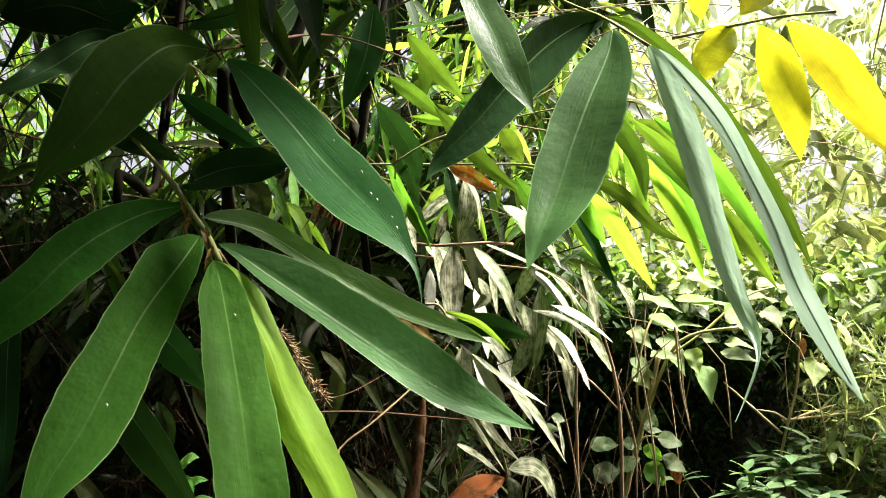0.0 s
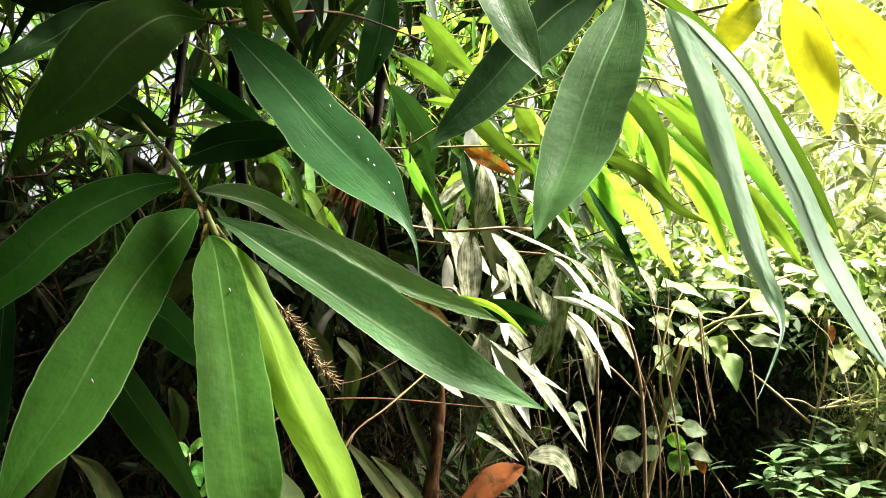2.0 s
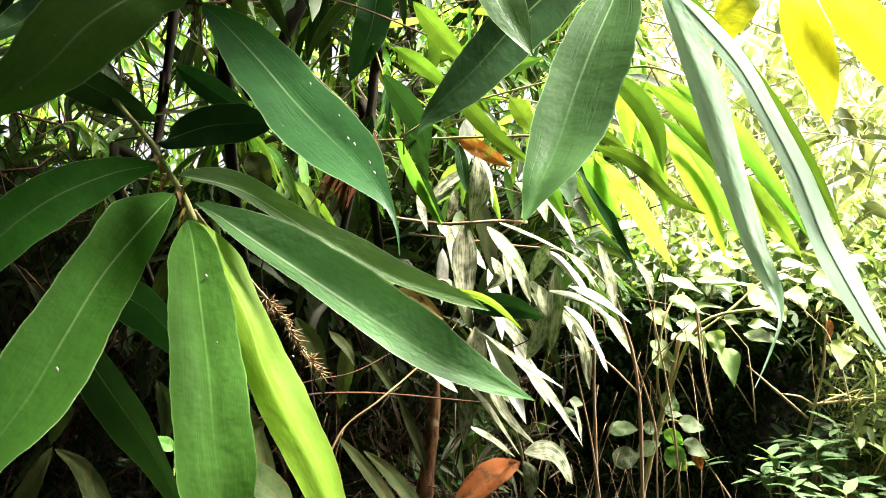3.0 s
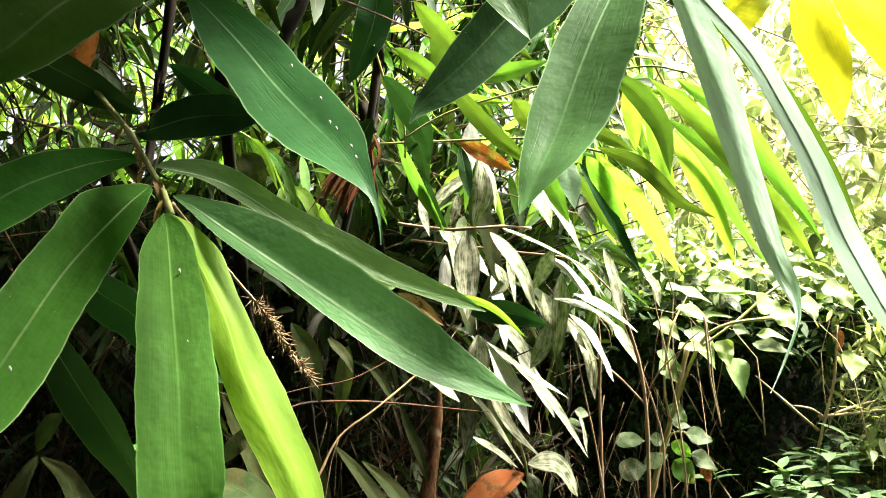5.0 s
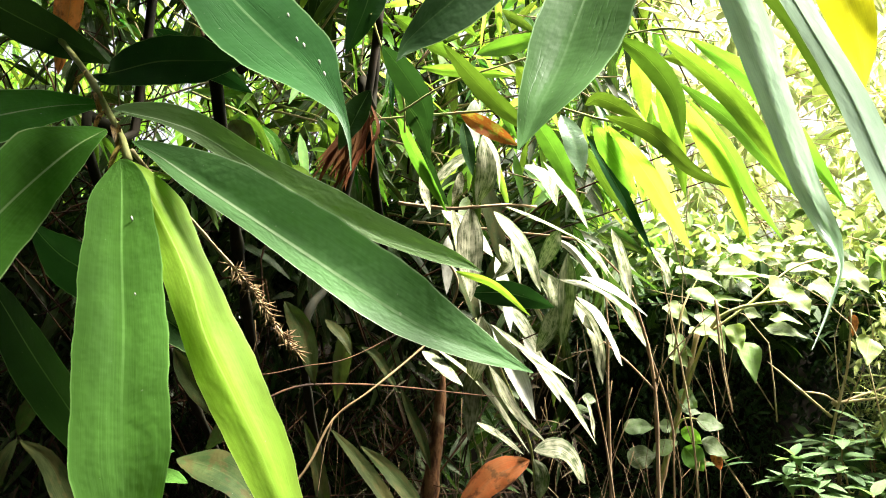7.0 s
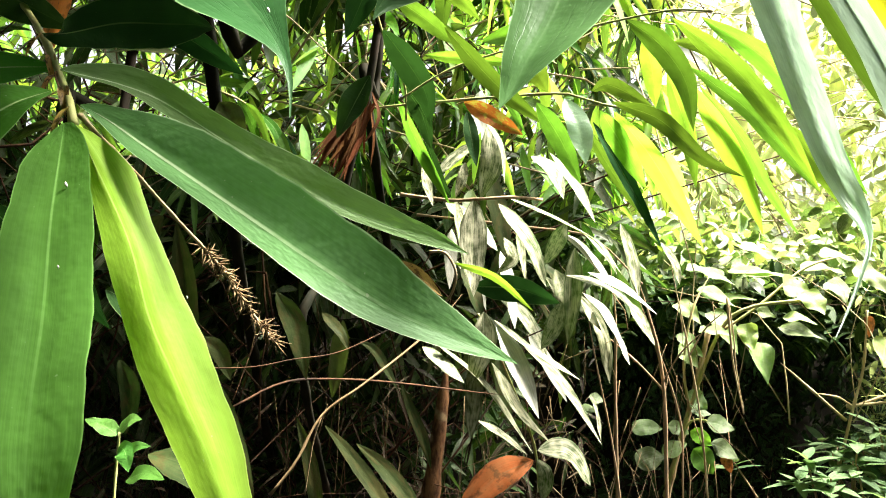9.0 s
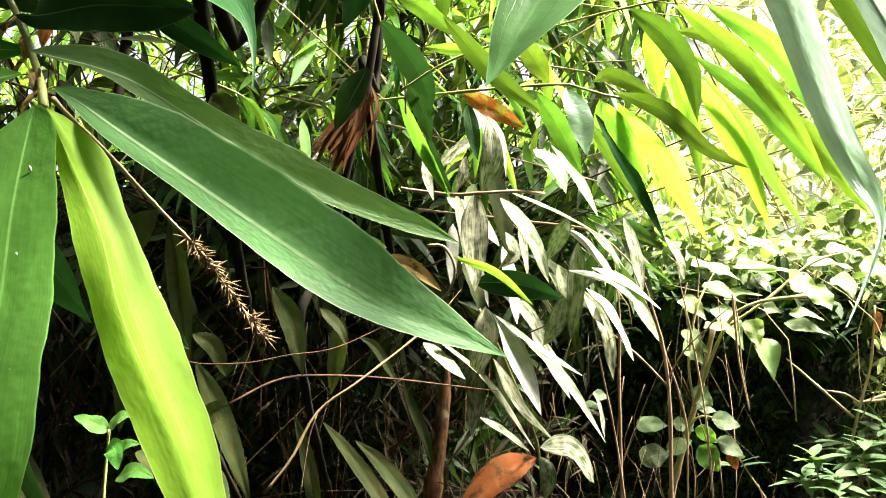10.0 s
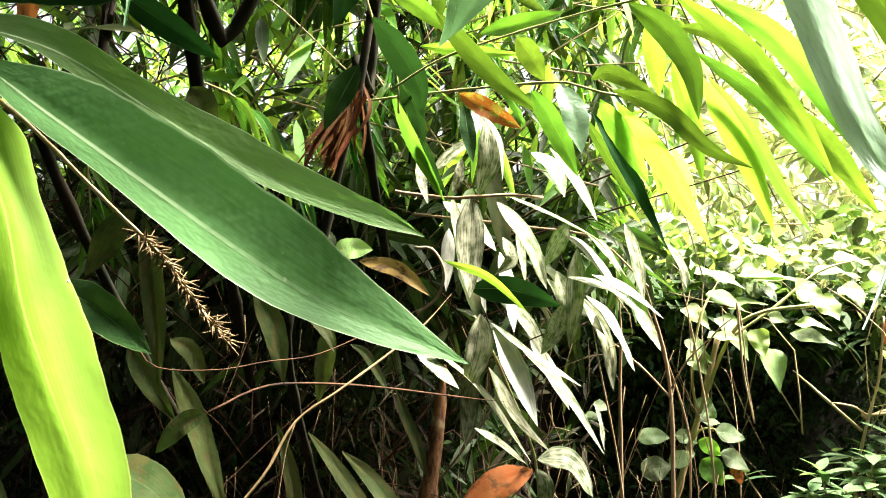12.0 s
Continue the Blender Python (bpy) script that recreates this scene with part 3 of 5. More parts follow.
leaf(M_GLOSS, 0.0205, [(0.184, 0.6, 1.533), (0.186, 0.585, 1.516), (0.194, 0.56, 1.468), (0.2, 0.54, 1.428), (0.204, 0.525, 1.393), (0.208, 0.51, 1.356), (0.213, 0.5, 1.327), (0.217, 0.49, 1.307), (0.216, 0.48, 1.298), (0.21, 0.465, 1.287), (0.197, 0.45, 1.268), (0.185, 0.437, 1.255)], face=(-0.5, -0.75, 0.3), form=((0, 0), (6.4, 5.0), (11.1, 8.2), (10.5, 10.0), (8.3, 8.9), (7.5, 7.2), (6.0, 5.8), (5.1, 4.4), (2.9, 2.4), (1.3, 0.7), (0.5, 0.9), (0, 0)), rib=True)
leaf(M_GLOSS, 0.018, [(0.192, 0.6, 1.53), (0.204, 0.585, 1.507), (0.227, 0.565, 1.463), (0.241, 0.55, 1.423), (0.253, 0.535, 1.382), (0.261, 0.52, 1.339), (0.269, 0.515, 1.317), (0.277, 0.51, 1.297), (0.286, 0.505, 1.276), (0.294, 0.5, 1.259)], face=(-0.75, -0.65, 0.1), form=((0, 0), (5.6, 4.2), (8.1, 6.3), (7.3, 6.2), (7.6, 7.2), (9.3, 8.1), (9.3, 8.7), (7.3, 7.1), (4.3, 4.0), (0, 0)), rib=True)
leaf(M_MID, 0.0188, [(0.173, 0.7, 1.598), (0.197, 0.695, 1.587), (0.229, 0.69, 1.558), (0.256, 0.68, 1.521), (0.281, 0.67, 1.479), (0.301, 0.66, 1.437), (0.317, 0.655, 1.403), (0.328, 0.65, 1.378), (0.337, 0.646, 1.352)], face=(-0.6, -0.75, -0.2), form=((0, 0), (4.5, 5.3), (7.8, 9.0), (7.9, 8.0), (8.2, 8.8), (9.0, 9.8), (7.3, 8.3), (3.8, 3.7), (0, 0)), rib=False)
leaf(M_NEAR, 0.0242, [(0.056, 0.8, 1.646), (0.025, 0.8, 1.633), (-0.012, 0.8, 1.624), (-0.045, 0.8, 1.621)], face=(0,-.5,.8))
branch("bamboo_branch", "bamboo branch with yellow-green leaves against bright light", "branch")
twig(M_TWIG, 0.0024, [(0.377, 1.15, 1.747), (0.447, 1.1, 1.747), (0.506, 1.06, 1.747), (0.556, 1.0, 1.731)])
leaf(M_BACKLIT, 0.0565, [(0.473, 1.05, 1.73), (0.491, 1.04, 1.672), (0.509, 1.03, 1.596), (0.517, 1.03, 1.528)], face=(-.5,-.8,-.2))
leaf(M_BACKLIT, 0.0591, [(0.512, 1.05, 1.736), (0.555, 1.03, 1.678), (0.591, 1.0, 1.597), (0.637, 0.98, 1.508)], face=(-.5,-.8,-.2))
leaf(M_BACKLIT, 0.0560, [(0.452, 1.1, 1.749), (0.425, 1.1, 1.71), (0.399, 1.1, 1.657)], face=(-.5,-.8,-.2))
leaf(M_BACKLIT, 0.0410, [(0.402, 1.1, 1.842), (0.403, 1.1, 1.798), (0.406, 1.1, 1.757)], face=(-.5,-.8,-.2))
leaf(M_BACKLIT, 0.0517, [(0.518, 1.1, 1.835), (0.495, 1.1, 1.799), (0.465, 1.1, 1.765)], face=(-.5,-.8,-.2))
branch("bamboo_branch", "arching bamboo branch with translucent yellow-green hanging leaves", "branch")
twig(M_TWIG, 0.0022, [(-0.157, 1.5, 1.607), (-0.022, 1.35, 1.579), (0.158, 1.2, 1.551), (0.204, 1.17, 1.531), (0.239, 1.15, 1.518)])
leaf(M_THIN, 0.0298, [(0.215, 1.17, 1.52), (0.251, 1.2, 1.475), (0.286, 1.22, 1.421)], face=(-.45,-.85,-.1))
leaf(M_THIN, 0.0338, [(0.235, 1.17, 1.517), (0.316, 1.28, 1.462), (0.416, 1.4, 1.351)], face=(-.45,-.85,-.1))
leaf(M_MID, 0.0226, [(0.227, 1.15, 1.526), (0.282, 1.12, 1.495), (0.325, 1.08, 1.438), (0.367, 1.06, 1.412)], face=(-.5,-.85,-.05))
leaf(M_MID, 0.0219, [(0.207, 1.2, 1.555), (0.229, 1.18, 1.557), (0.28, 1.15, 1.52)], face=(-.5,-.85,-.05))
leaf(M_SHADE_TONE, 0.0234, [(0.216, 1.25, 1.523), (0.27, 1.28, 1.444), (0.327, 1.3, 1.342)], face=(0.5,-0.8,-0.2))
leaf(M_MID, 0.0162, [(0.203, 1.27, 1.528), (0.255, 1.3, 1.454), (0.303, 1.32, 1.391)], face=(-.5,-.85,-.05))
leaf(M_MID, 0.0282, [(0.126, 1.12, 1.517), (0.156, 1.11, 1.466), (0.181, 1.1, 1.408)], face=(-.5,-.85,-.05))
leaf(M_GLOSS, 0.0311, [(0.152, 1.02, 1.495), (0.166, 1.01, 1.46), (0.174, 1.0, 1.415)], face=(.1,-.7,.7))
leaf(M_MID, 0.0322, [(0.108, 1.2, 1.612), (0.128, 1.2, 1.586), (0.147, 1.2, 1.552)], face=(-.5,-.85,-.05))
branch("bamboo_branch", "bamboo branch of long backlit lime leaves beside the open sky", "branch")
twig(M_TWIG, 0.0018, [(-0.075, 1.3, 1.569), (0.009, 1.28, 1.613), (0.159, 1.22, 1.641), (0.248, 1.15, 1.639), (0.295, 1.1, 1.63), (0.312, 1.0, 1.589)])
leaf(M_MID, 0.0317, [(0.248, 1.16, 1.641), (0.286, 1.14, 1.601), (0.315, 1.12, 1.544), (0.322, 1.11, 1.477)], face=(-.5,-.85,-.05))
leaf(M_THIN, 0.0282, [(0.279, 1.2, 1.631), (0.29, 1.2, 1.585), (0.295, 1.2, 1.531)], face=(-.45,-.85,-.1))
leaf(M_THIN, 0.0264, [(0.323, 1.25, 1.594), (0.354, 1.26, 1.51), (0.369, 1.27, 1.429)], face=(-.45,-.85,-.1))
leaf(M_THIN, 0.0324, [(0.364, 1.26, 1.578), (0.409, 1.29, 1.518), (0.452, 1.31, 1.449), (0.486, 1.33, 1.367)], face=(-.45,-.85,-.1))
leaf(M_THIN, 0.0201, [(0.377, 1.28, 1.586), (0.446, 1.3, 1.507), (0.491, 1.32, 1.435), (0.543, 1.34, 1.368)], face=(-.45,-.85,-.1))
leaf(M_MID, 0.0189, [(0.315, 1.1, 1.557), (0.373, 1.08, 1.502), (0.406, 1.06, 1.451), (0.447, 1.05, 1.394)], face=(-.5,-.85,-.05))
leaf(M_MID, 0.0186, [(0.319, 1.2, 1.625), (0.362, 1.2, 1.615), (0.404, 1.2, 1.578)], face=(-.5,-.85,-.05))
leaf(M_THIN, 0.0224, [(0.264, 0.98, 1.574), (0.315, 0.94, 1.507), (0.347, 0.9, 1.436), (0.378, 0.885, 1.367)], face=(-.45,-.85,-.1))
leaf(M_THIN, 0.0244, [(0.295, 0.98, 1.575), (0.353, 0.95, 1.516), (0.395, 0.93, 1.444), (0.428, 0.9, 1.368)], face=(-.45,-.85,-.1))
leaf(M_THIN, 0.0222, [(0.384, 1.0, 1.464), (0.405, 0.96, 1.413), (0.434, 0.93, 1.346)], face=(-.45,-.85,-.1))
# Sky glare on this leaf is painted by the whitened colour
leaf(M_PALE, 0.046, [(0.231, 0.95, 1.599), (0.273, 0.95, 1.583), (0.309, 0.94, 1.565)], face=(0.1,-.4,.9))
branch("bamboo_branch", "bamboo shoot with narrow green leaves", "branch")
twig(M_TWIG, 0.0021, [(-0.123, 1.3, 1.734), (-0.1, 1.32, 1.663), (-0.075, 1.35, 1.611), (-0.076, 1.4, 1.561)])
leaf(M_SHADE_TONE, 0.0490, [(-0.104, 1.3, 1.681), (-0.067, 1.32, 1.636), (-0.037, 1.33, 1.587), (-0.028, 1.34, 1.533)], face=(-.5,-.85,-.05))
leaf(M_SHADE_TONE, 0.0344, [(-0.075, 1.38, 1.611), (-0.047, 1.38, 1.565), (-0.03, 1.38, 1.506)], face=(-.5,-.85,-.05))
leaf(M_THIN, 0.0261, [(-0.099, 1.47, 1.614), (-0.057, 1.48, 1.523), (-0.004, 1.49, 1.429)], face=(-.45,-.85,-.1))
leaf(M_SHADE_TONE, 0.0245, [(-0.048, 1.48, 1.543), (-0.028, 1.49, 1.486), (-0.002, 1.49, 1.442)], face=(-.5,-.85,-.05))
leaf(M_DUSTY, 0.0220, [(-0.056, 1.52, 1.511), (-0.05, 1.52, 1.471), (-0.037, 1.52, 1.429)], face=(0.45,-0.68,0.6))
leaf(M_SHADE_TONE, 0.0530, [(-0.123, 1.3, 1.608), (-0.147, 1.3, 1.561), (-0.172, 1.3, 1.508)], face=(-.5,-.85,-.05))
leaf(M_MID, 0.0275, [(0.001, 1.18, 1.64), (0.073, 1.16, 1.553), (0.142, 1.12, 1.485)], face=(-.5,-.85,-.05))
leaf(M_MID, 0.0282, [(-0.08, 1.25, 1.711), (-0.031, 1.25, 1.677), (0.019, 1.25, 1.636)], face=(-.5,-.85,-.05))
leaf(M_THIN, 0.0236, [(-0.056, 1.5, 1.707), (0.031, 1.5, 1.698), (0.122, 1.5, 1.69)], face=(-.45,-.85,-.1))
leaf(M_THIN, 0.0382, [(0.047, 1.6, 1.766), (0.132, 1.6, 1.787), (0.205, 1.6, 1.808)], face=(-.45,-.85,-.1))
leaf(M_MID, 0.0338, [(-0.047, 1.2, 1.768), (0.001, 1.2, 1.711), (0.05, 1.2, 1.657)], face=(-.5,-.85,-.05))
leaf(M_MID, 0.0375, [(-0.034, 1.5, 1.865), (-0.022, 1.5, 1.799), (-0.029, 1.5, 1.733)], face=(-.5,-.85,-.05))
branch("bamboo_branch", "drooping bamboo branch with pale dusty old leaves and one rust-red leaf", "branch")
twig(M_STEM, 0.0036, [(-0.107, 1.6, 1.462), (-0.009, 1.58, 1.449), (0.054, 1.57, 1.451), (0.11, 1.58, 1.456), (0.169, 1.62, 1.457)])
leaf(M_RUST, 0.032, [(0.021, 1.4, 1.593), (0.07, 1.4, 1.566), (0.122, 1.41, 1.538)], face=(-.1,-1,.1), label="leaf turning yellow and rust red")
leaf(M_DUSTY, 0.0473, [(0.063, 1.57, 1.595), (0.069, 1.57, 1.522), (0.049, 1.57, 1.451)], face=(0.25,-0.68,0.7))
leaf(M_DUSTY, 0.0227, [(0.046, 1.55, 1.611), (0.085, 1.55, 1.549), (0.094, 1.55, 1.477)], face=(0.85,-0.52,0.6))
leaf(M_SHADE_TONE, 0.0279, [(0.023, 1.5, 1.602), (0.032, 1.5, 1.553), (0.042, 1.5, 1.5)], face=(.3,-.9,.2))
leaf(M_DUSTY, 0.0408, [(0.035, 1.6, 1.562), (-0.002, 1.6, 1.533), (-0.038, 1.6, 1.5)], face=(0.25,-0.52,0.9))
leaf(M_DUSTY, 0.0233, [(0.019, 1.58, 1.523), (0.011, 1.58, 1.486), (0.001, 1.58, 1.455)], face=(0.55,-0.68,0.5))
leaf(M_DUSTY, 0.0555, [(0.038, 1.57, 1.451), (0.035, 1.56, 1.365), (0.039, 1.55, 1.265)], face=(0.35,-0.75,0.45))
leaf(M_DUSTY, 0.0283, [(-0.001, 1.62, 1.455), (0.013, 1.62, 1.38), (0.023, 1.62, 1.327)], face=(0.55,-0.68,0.5))
leaf(M_DUSTY, 0.0376, [(0.105, 1.6, 1.456), (0.212, 1.62, 1.41), (0.277, 1.64, 1.375), (0.333, 1.66, 1.311)], face=(0.05,-0.38,1.1))
leaf(M_DUSTY, 0.0464, [(0.084, 1.62, 1.448), (0.145, 1.64, 1.373), (0.182, 1.66, 1.286)], face=(0.25,-0.68,0.7))
leaf(M_DUSTY, 0.0342, [(0.22, 1.66, 1.414), (0.199, 1.66, 1.37), (0.178, 1.66, 1.33)], face=(0.25,-0.68,0.7))
leaf(M_DUSTY, 0.0338, [(0.173, 1.5, 1.527), (0.22, 1.5, 1.465), (0.256, 1.5, 1.4)], face=(-0.05,-0.45,1))
leaf(M_DUSTY, 0.0472, [(0.146, 1.6, 1.539), (0.188, 1.6, 1.507), (0.209, 1.6, 1.455)], face=(0.45,-0.68,0.6))
leaf(M_DUSTY, 0.0280, [(0.096, 1.65, 1.384), (0.113, 1.65, 1.341), (0.082, 1.65, 1.311)], face=(0.25,-0.68,0.7))
leaf(M_DUSTY, 0.0253, [(0.124, 1.7, 1.411), (0.133, 1.7, 1.355), (0.142, 1.7, 1.3)], face=(0.65,-0.68,0.5))
leaf(M_DUSTY, 0.0430, [(0.245, 1.72, 1.37), (0.241, 1.73, 1.268), (0.233, 1.74, 1.169)], face=(0.25,-0.75,0.5))
leaf(M_DUSTY, 0.0399, [(0.206, 1.74, 1.325), (0.224, 1.74, 1.268), (0.213, 1.74, 1.211)], face=(0.25,-0.75,0.5))
leaf(M_DUSTY, 0.0376, [(0.219, 1.72, 1.257), (0.2, 1.72, 1.2), (0.176, 1.72, 1.157)], face=(0.25,-0.75,0.5))
leaf(M_DUSTY, 0.0391, [(0.225, 1.7, 1.312), (0.308, 1.7, 1.286), (0.378, 1.7, 1.233)], face=(0.15,-0.45,1.1))
leaf(M_DUSTY, 0.0420, [(0.256, 1.75, 1.275), (0.306, 1.76, 1.19), (0.326, 1.77, 1.085)], face=(0.35,-0.68,0.6))
leaf(M_DUSTY, 0.0357, [(0.257, 1.7, 1.402), (0.302, 1.7, 1.358), (0.329, 1.7, 1.314)], face=(0.35,-0.52,0.9))
leaf(M_DUSTY, 0.0391, [(0.334, 1.7, 1.42), (0.356, 1.7, 1.348), (0.373, 1.7, 1.266)], face=(0.45,-0.68,0.6))
leaf(M_DUSTY, 0.0381, [(0.369, 1.8, 1.26), (0.398, 1.8, 1.214), (0.427, 1.8, 1.166)], face=(0.45,-0.68,0.6))
leaf(M_DUSTY, 0.0299, [(0.416, 1.7, 1.382), (0.443, 1.7, 1.339), (0.454, 1.7, 1.295)], face=(0.45,-0.68,0.6))
leaf(M_SHADE_TONE, 0.0516, [(0.036, 1.58, 1.284), (0.118, 1.58, 1.281), (0.202, 1.58, 1.255)], face=(0,-0.95,-0.2))
branch("bamboo_branch", "low bamboo spray with pale dusty leaves and a brown dead leaf", "branch")
twig(M_TWIG, 0.0028, [(0.18, 1.78, 0.854), (0.17, 1.75, 0.939), (0.147, 1.7, 1.014), (0.09, 1.6, 1.151), (0.048, 1.55, 1.233)])
leaf(M_DUSTY, 0.0473, [(0.059, 1.53, 1.238), (0.058, 1.53, 1.185), (0.038, 1.53, 1.106)], face=(0.25,-0.75,0.55))
leaf(M_DUSTY, 0.0373, [(0.045, 1.55, 1.154), (0.041, 1.55, 1.075), (0.037, 1.55, 1.001)], face=(0.35,-0.75,0.5))
leaf(M_PALE, 0.055, [(0.081, 1.56, 1.214), (0.125, 1.56, 1.13), (0.163, 1.56, 1.042)], face=(0.4,-0.6,0.7))
leaf(M_DUSTY, 0.0262, [(0.078, 1.56, 1.222), (0.15, 1.57, 1.167), (0.241, 1.58, 1.112)], face=(0.15,-0.45,1.1))
leaf(M_DUSTY, 0.0316, [(0.136, 1.6, 1.171), (0.21, 1.62, 1.101), (0.292, 1.65, 0.98)], face=(0.45,-0.6,0.8))
leaf(M_DUSTY, 0.0258, [(-0.026, 1.5, 1.181), (0.064, 1.55, 1.101), (0.156, 1.6, 0.969)], face=(0.15,-0.52,1))
leaf(M_DUSTY, 0.0311, [(0.074, 1.58, 1.142), (0.127, 1.6, 1.05), (0.192, 1.63, 0.984)], face=(0.25,-0.6,0.8))
leaf(M_DUSTY, 0.0308, [(-0.05, 1.5, 1.174), (-0.011, 1.5, 1.142), (0.026, 1.5, 1.111)], face=(0.25,-0.6,0.8))
leaf(M_DUSTY, 0.0202, [(0.049, 1.65, 1.021), (0.098, 1.66, 0.992), (0.149, 1.68, 0.951)], face=(0.25,-0.6,0.8))
leaf(M_DUSTY, 0.0567, [(0.172, 1.73, 0.95), (0.238, 1.74, 0.946), (0.284, 1.75, 0.877)], face=(0.25,-0.6,0.8))
leaf(M_RUST2, 0.066, [(0.164, 1.73, 0.929), (0.089, 1.72, 0.895), (0.007, 1.71, 0.821)], face=(0,-.8,.6), label="dead orange-brown leaf")
leaf(M_DUSTY, 0.0367, [(0.172, 1.74, 0.93), (0.189, 1.74, 0.892), (0.184, 1.74, 0.843)], face=(0.25,-0.68,0.7))
branch("dry_branch", "bare brown twig leaning through the bamboo", "twig")
twig(M_HUSK, 0.0015, [(-0.158, 0.95, 1.055), (-0.134, 0.96, 1.088), (-0.112, 0.98, 1.134), (-0.072, 1.0, 1.165), (-0.028, 1.05, 1.201), (0.004, 1.1, 1.231), (0.033, 1.15, 1.269)], tip=True)
twig(M_STEM, 0.0009, [(-0.112, 0.98, 1.134), (-0.121, 0.98, 1.104), (-0.131, 0.99, 1.045)], name="side_twig")
branch("dry_branch", "thin dry bamboo side shoot crossing the hollow", "twig")
twig(M_SHADE_TWIG, 0.0017, [(-0.27, 1.15, 1.113), (-0.229, 1.2, 1.137), (-0.188, 1.25, 1.141), (-0.096, 1.35, 1.128), (0.043, 1.5, 1.096), (0.111, 1.55, 1.085)], tip=True)
branch("dry_branch", "curled dry yellowish tendril", "tendril")
twig(M_STRAW, 0.0020, [(-0.008, 1.1, 1.321), (0.012, 1.1, 1.32), (0.026, 1.1, 1.295), (0.018, 1.12, 1.265), (-0.009, 1.15, 1.243)], nodes=False)
leaf(M_GOLD, 0.02, [(-0.079, 1.12, 1.306), (-0.031, 1.12, 1.296), (0.009, 1.12, 1.265)], face=(.1,-.95,.2))
leaf(M_THIN, 0.0117, [(0.018, 1.2, 1.312), (0.077, 1.2, 1.292), (0.129, 1.2, 1.247)], face=(-.45,-.85,-.1))
branch("seed_head", "dry golden-brown bamboo flower spike", "flower spike")
twig(M_STRAW, 0.0013, [(-0.143, 0.54, 1.356), (-0.143, 0.56, 1.349), (-0.145, 0.59, 1.342), (-0.137, 0.64, 1.316), (-0.126, 0.69, 1.288), (-0.119, 0.705, 1.273), (-0.109, 0.725, 1.25), (-0.096, 0.74, 1.228)])
spikelets()
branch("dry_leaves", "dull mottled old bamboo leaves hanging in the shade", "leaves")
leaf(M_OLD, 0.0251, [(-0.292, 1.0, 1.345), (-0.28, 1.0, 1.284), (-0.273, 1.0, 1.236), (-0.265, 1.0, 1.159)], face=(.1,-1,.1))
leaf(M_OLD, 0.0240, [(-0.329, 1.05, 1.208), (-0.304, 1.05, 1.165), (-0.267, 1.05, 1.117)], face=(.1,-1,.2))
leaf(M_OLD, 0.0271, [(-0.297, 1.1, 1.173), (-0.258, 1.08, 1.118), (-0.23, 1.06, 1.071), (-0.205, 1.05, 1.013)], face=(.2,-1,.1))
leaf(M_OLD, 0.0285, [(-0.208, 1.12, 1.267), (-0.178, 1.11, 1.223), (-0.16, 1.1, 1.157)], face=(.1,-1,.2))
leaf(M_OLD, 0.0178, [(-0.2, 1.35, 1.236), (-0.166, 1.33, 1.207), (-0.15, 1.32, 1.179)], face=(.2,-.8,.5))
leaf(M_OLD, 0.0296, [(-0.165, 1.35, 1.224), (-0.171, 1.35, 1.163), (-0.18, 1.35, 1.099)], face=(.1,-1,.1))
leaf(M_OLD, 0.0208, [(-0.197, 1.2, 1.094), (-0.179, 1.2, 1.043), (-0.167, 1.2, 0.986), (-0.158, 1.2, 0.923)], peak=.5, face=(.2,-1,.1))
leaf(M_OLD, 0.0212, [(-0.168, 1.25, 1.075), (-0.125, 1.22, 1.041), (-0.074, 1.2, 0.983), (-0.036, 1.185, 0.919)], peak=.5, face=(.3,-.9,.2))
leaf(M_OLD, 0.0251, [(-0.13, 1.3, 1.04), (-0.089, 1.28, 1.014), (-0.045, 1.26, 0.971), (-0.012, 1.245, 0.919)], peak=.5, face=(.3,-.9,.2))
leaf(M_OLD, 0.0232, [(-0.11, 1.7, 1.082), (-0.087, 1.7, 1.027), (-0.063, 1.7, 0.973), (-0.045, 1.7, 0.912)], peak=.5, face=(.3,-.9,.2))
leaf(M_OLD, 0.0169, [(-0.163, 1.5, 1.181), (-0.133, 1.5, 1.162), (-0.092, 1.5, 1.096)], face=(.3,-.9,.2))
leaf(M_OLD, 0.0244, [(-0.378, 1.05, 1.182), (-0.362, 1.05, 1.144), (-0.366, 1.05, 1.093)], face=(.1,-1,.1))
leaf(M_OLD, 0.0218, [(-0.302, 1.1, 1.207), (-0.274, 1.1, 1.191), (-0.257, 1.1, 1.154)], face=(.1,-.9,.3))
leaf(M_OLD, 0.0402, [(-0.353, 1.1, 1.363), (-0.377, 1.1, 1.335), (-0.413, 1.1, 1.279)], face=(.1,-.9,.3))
leaf(M_SHADE_TONE, 0.0318, [(-0.265, 0.8, 1.267), (-0.226, 0.8, 1.248), (-0.179, 0.8, 1.213)], face=(.1,-.95,.15))
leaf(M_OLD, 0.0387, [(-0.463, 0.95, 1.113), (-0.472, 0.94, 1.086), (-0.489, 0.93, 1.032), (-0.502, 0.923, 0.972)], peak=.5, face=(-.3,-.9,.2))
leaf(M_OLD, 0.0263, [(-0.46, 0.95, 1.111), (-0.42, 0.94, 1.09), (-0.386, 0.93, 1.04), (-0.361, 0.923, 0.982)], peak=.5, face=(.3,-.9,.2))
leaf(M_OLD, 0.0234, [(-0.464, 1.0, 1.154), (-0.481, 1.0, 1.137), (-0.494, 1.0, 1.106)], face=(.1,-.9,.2))
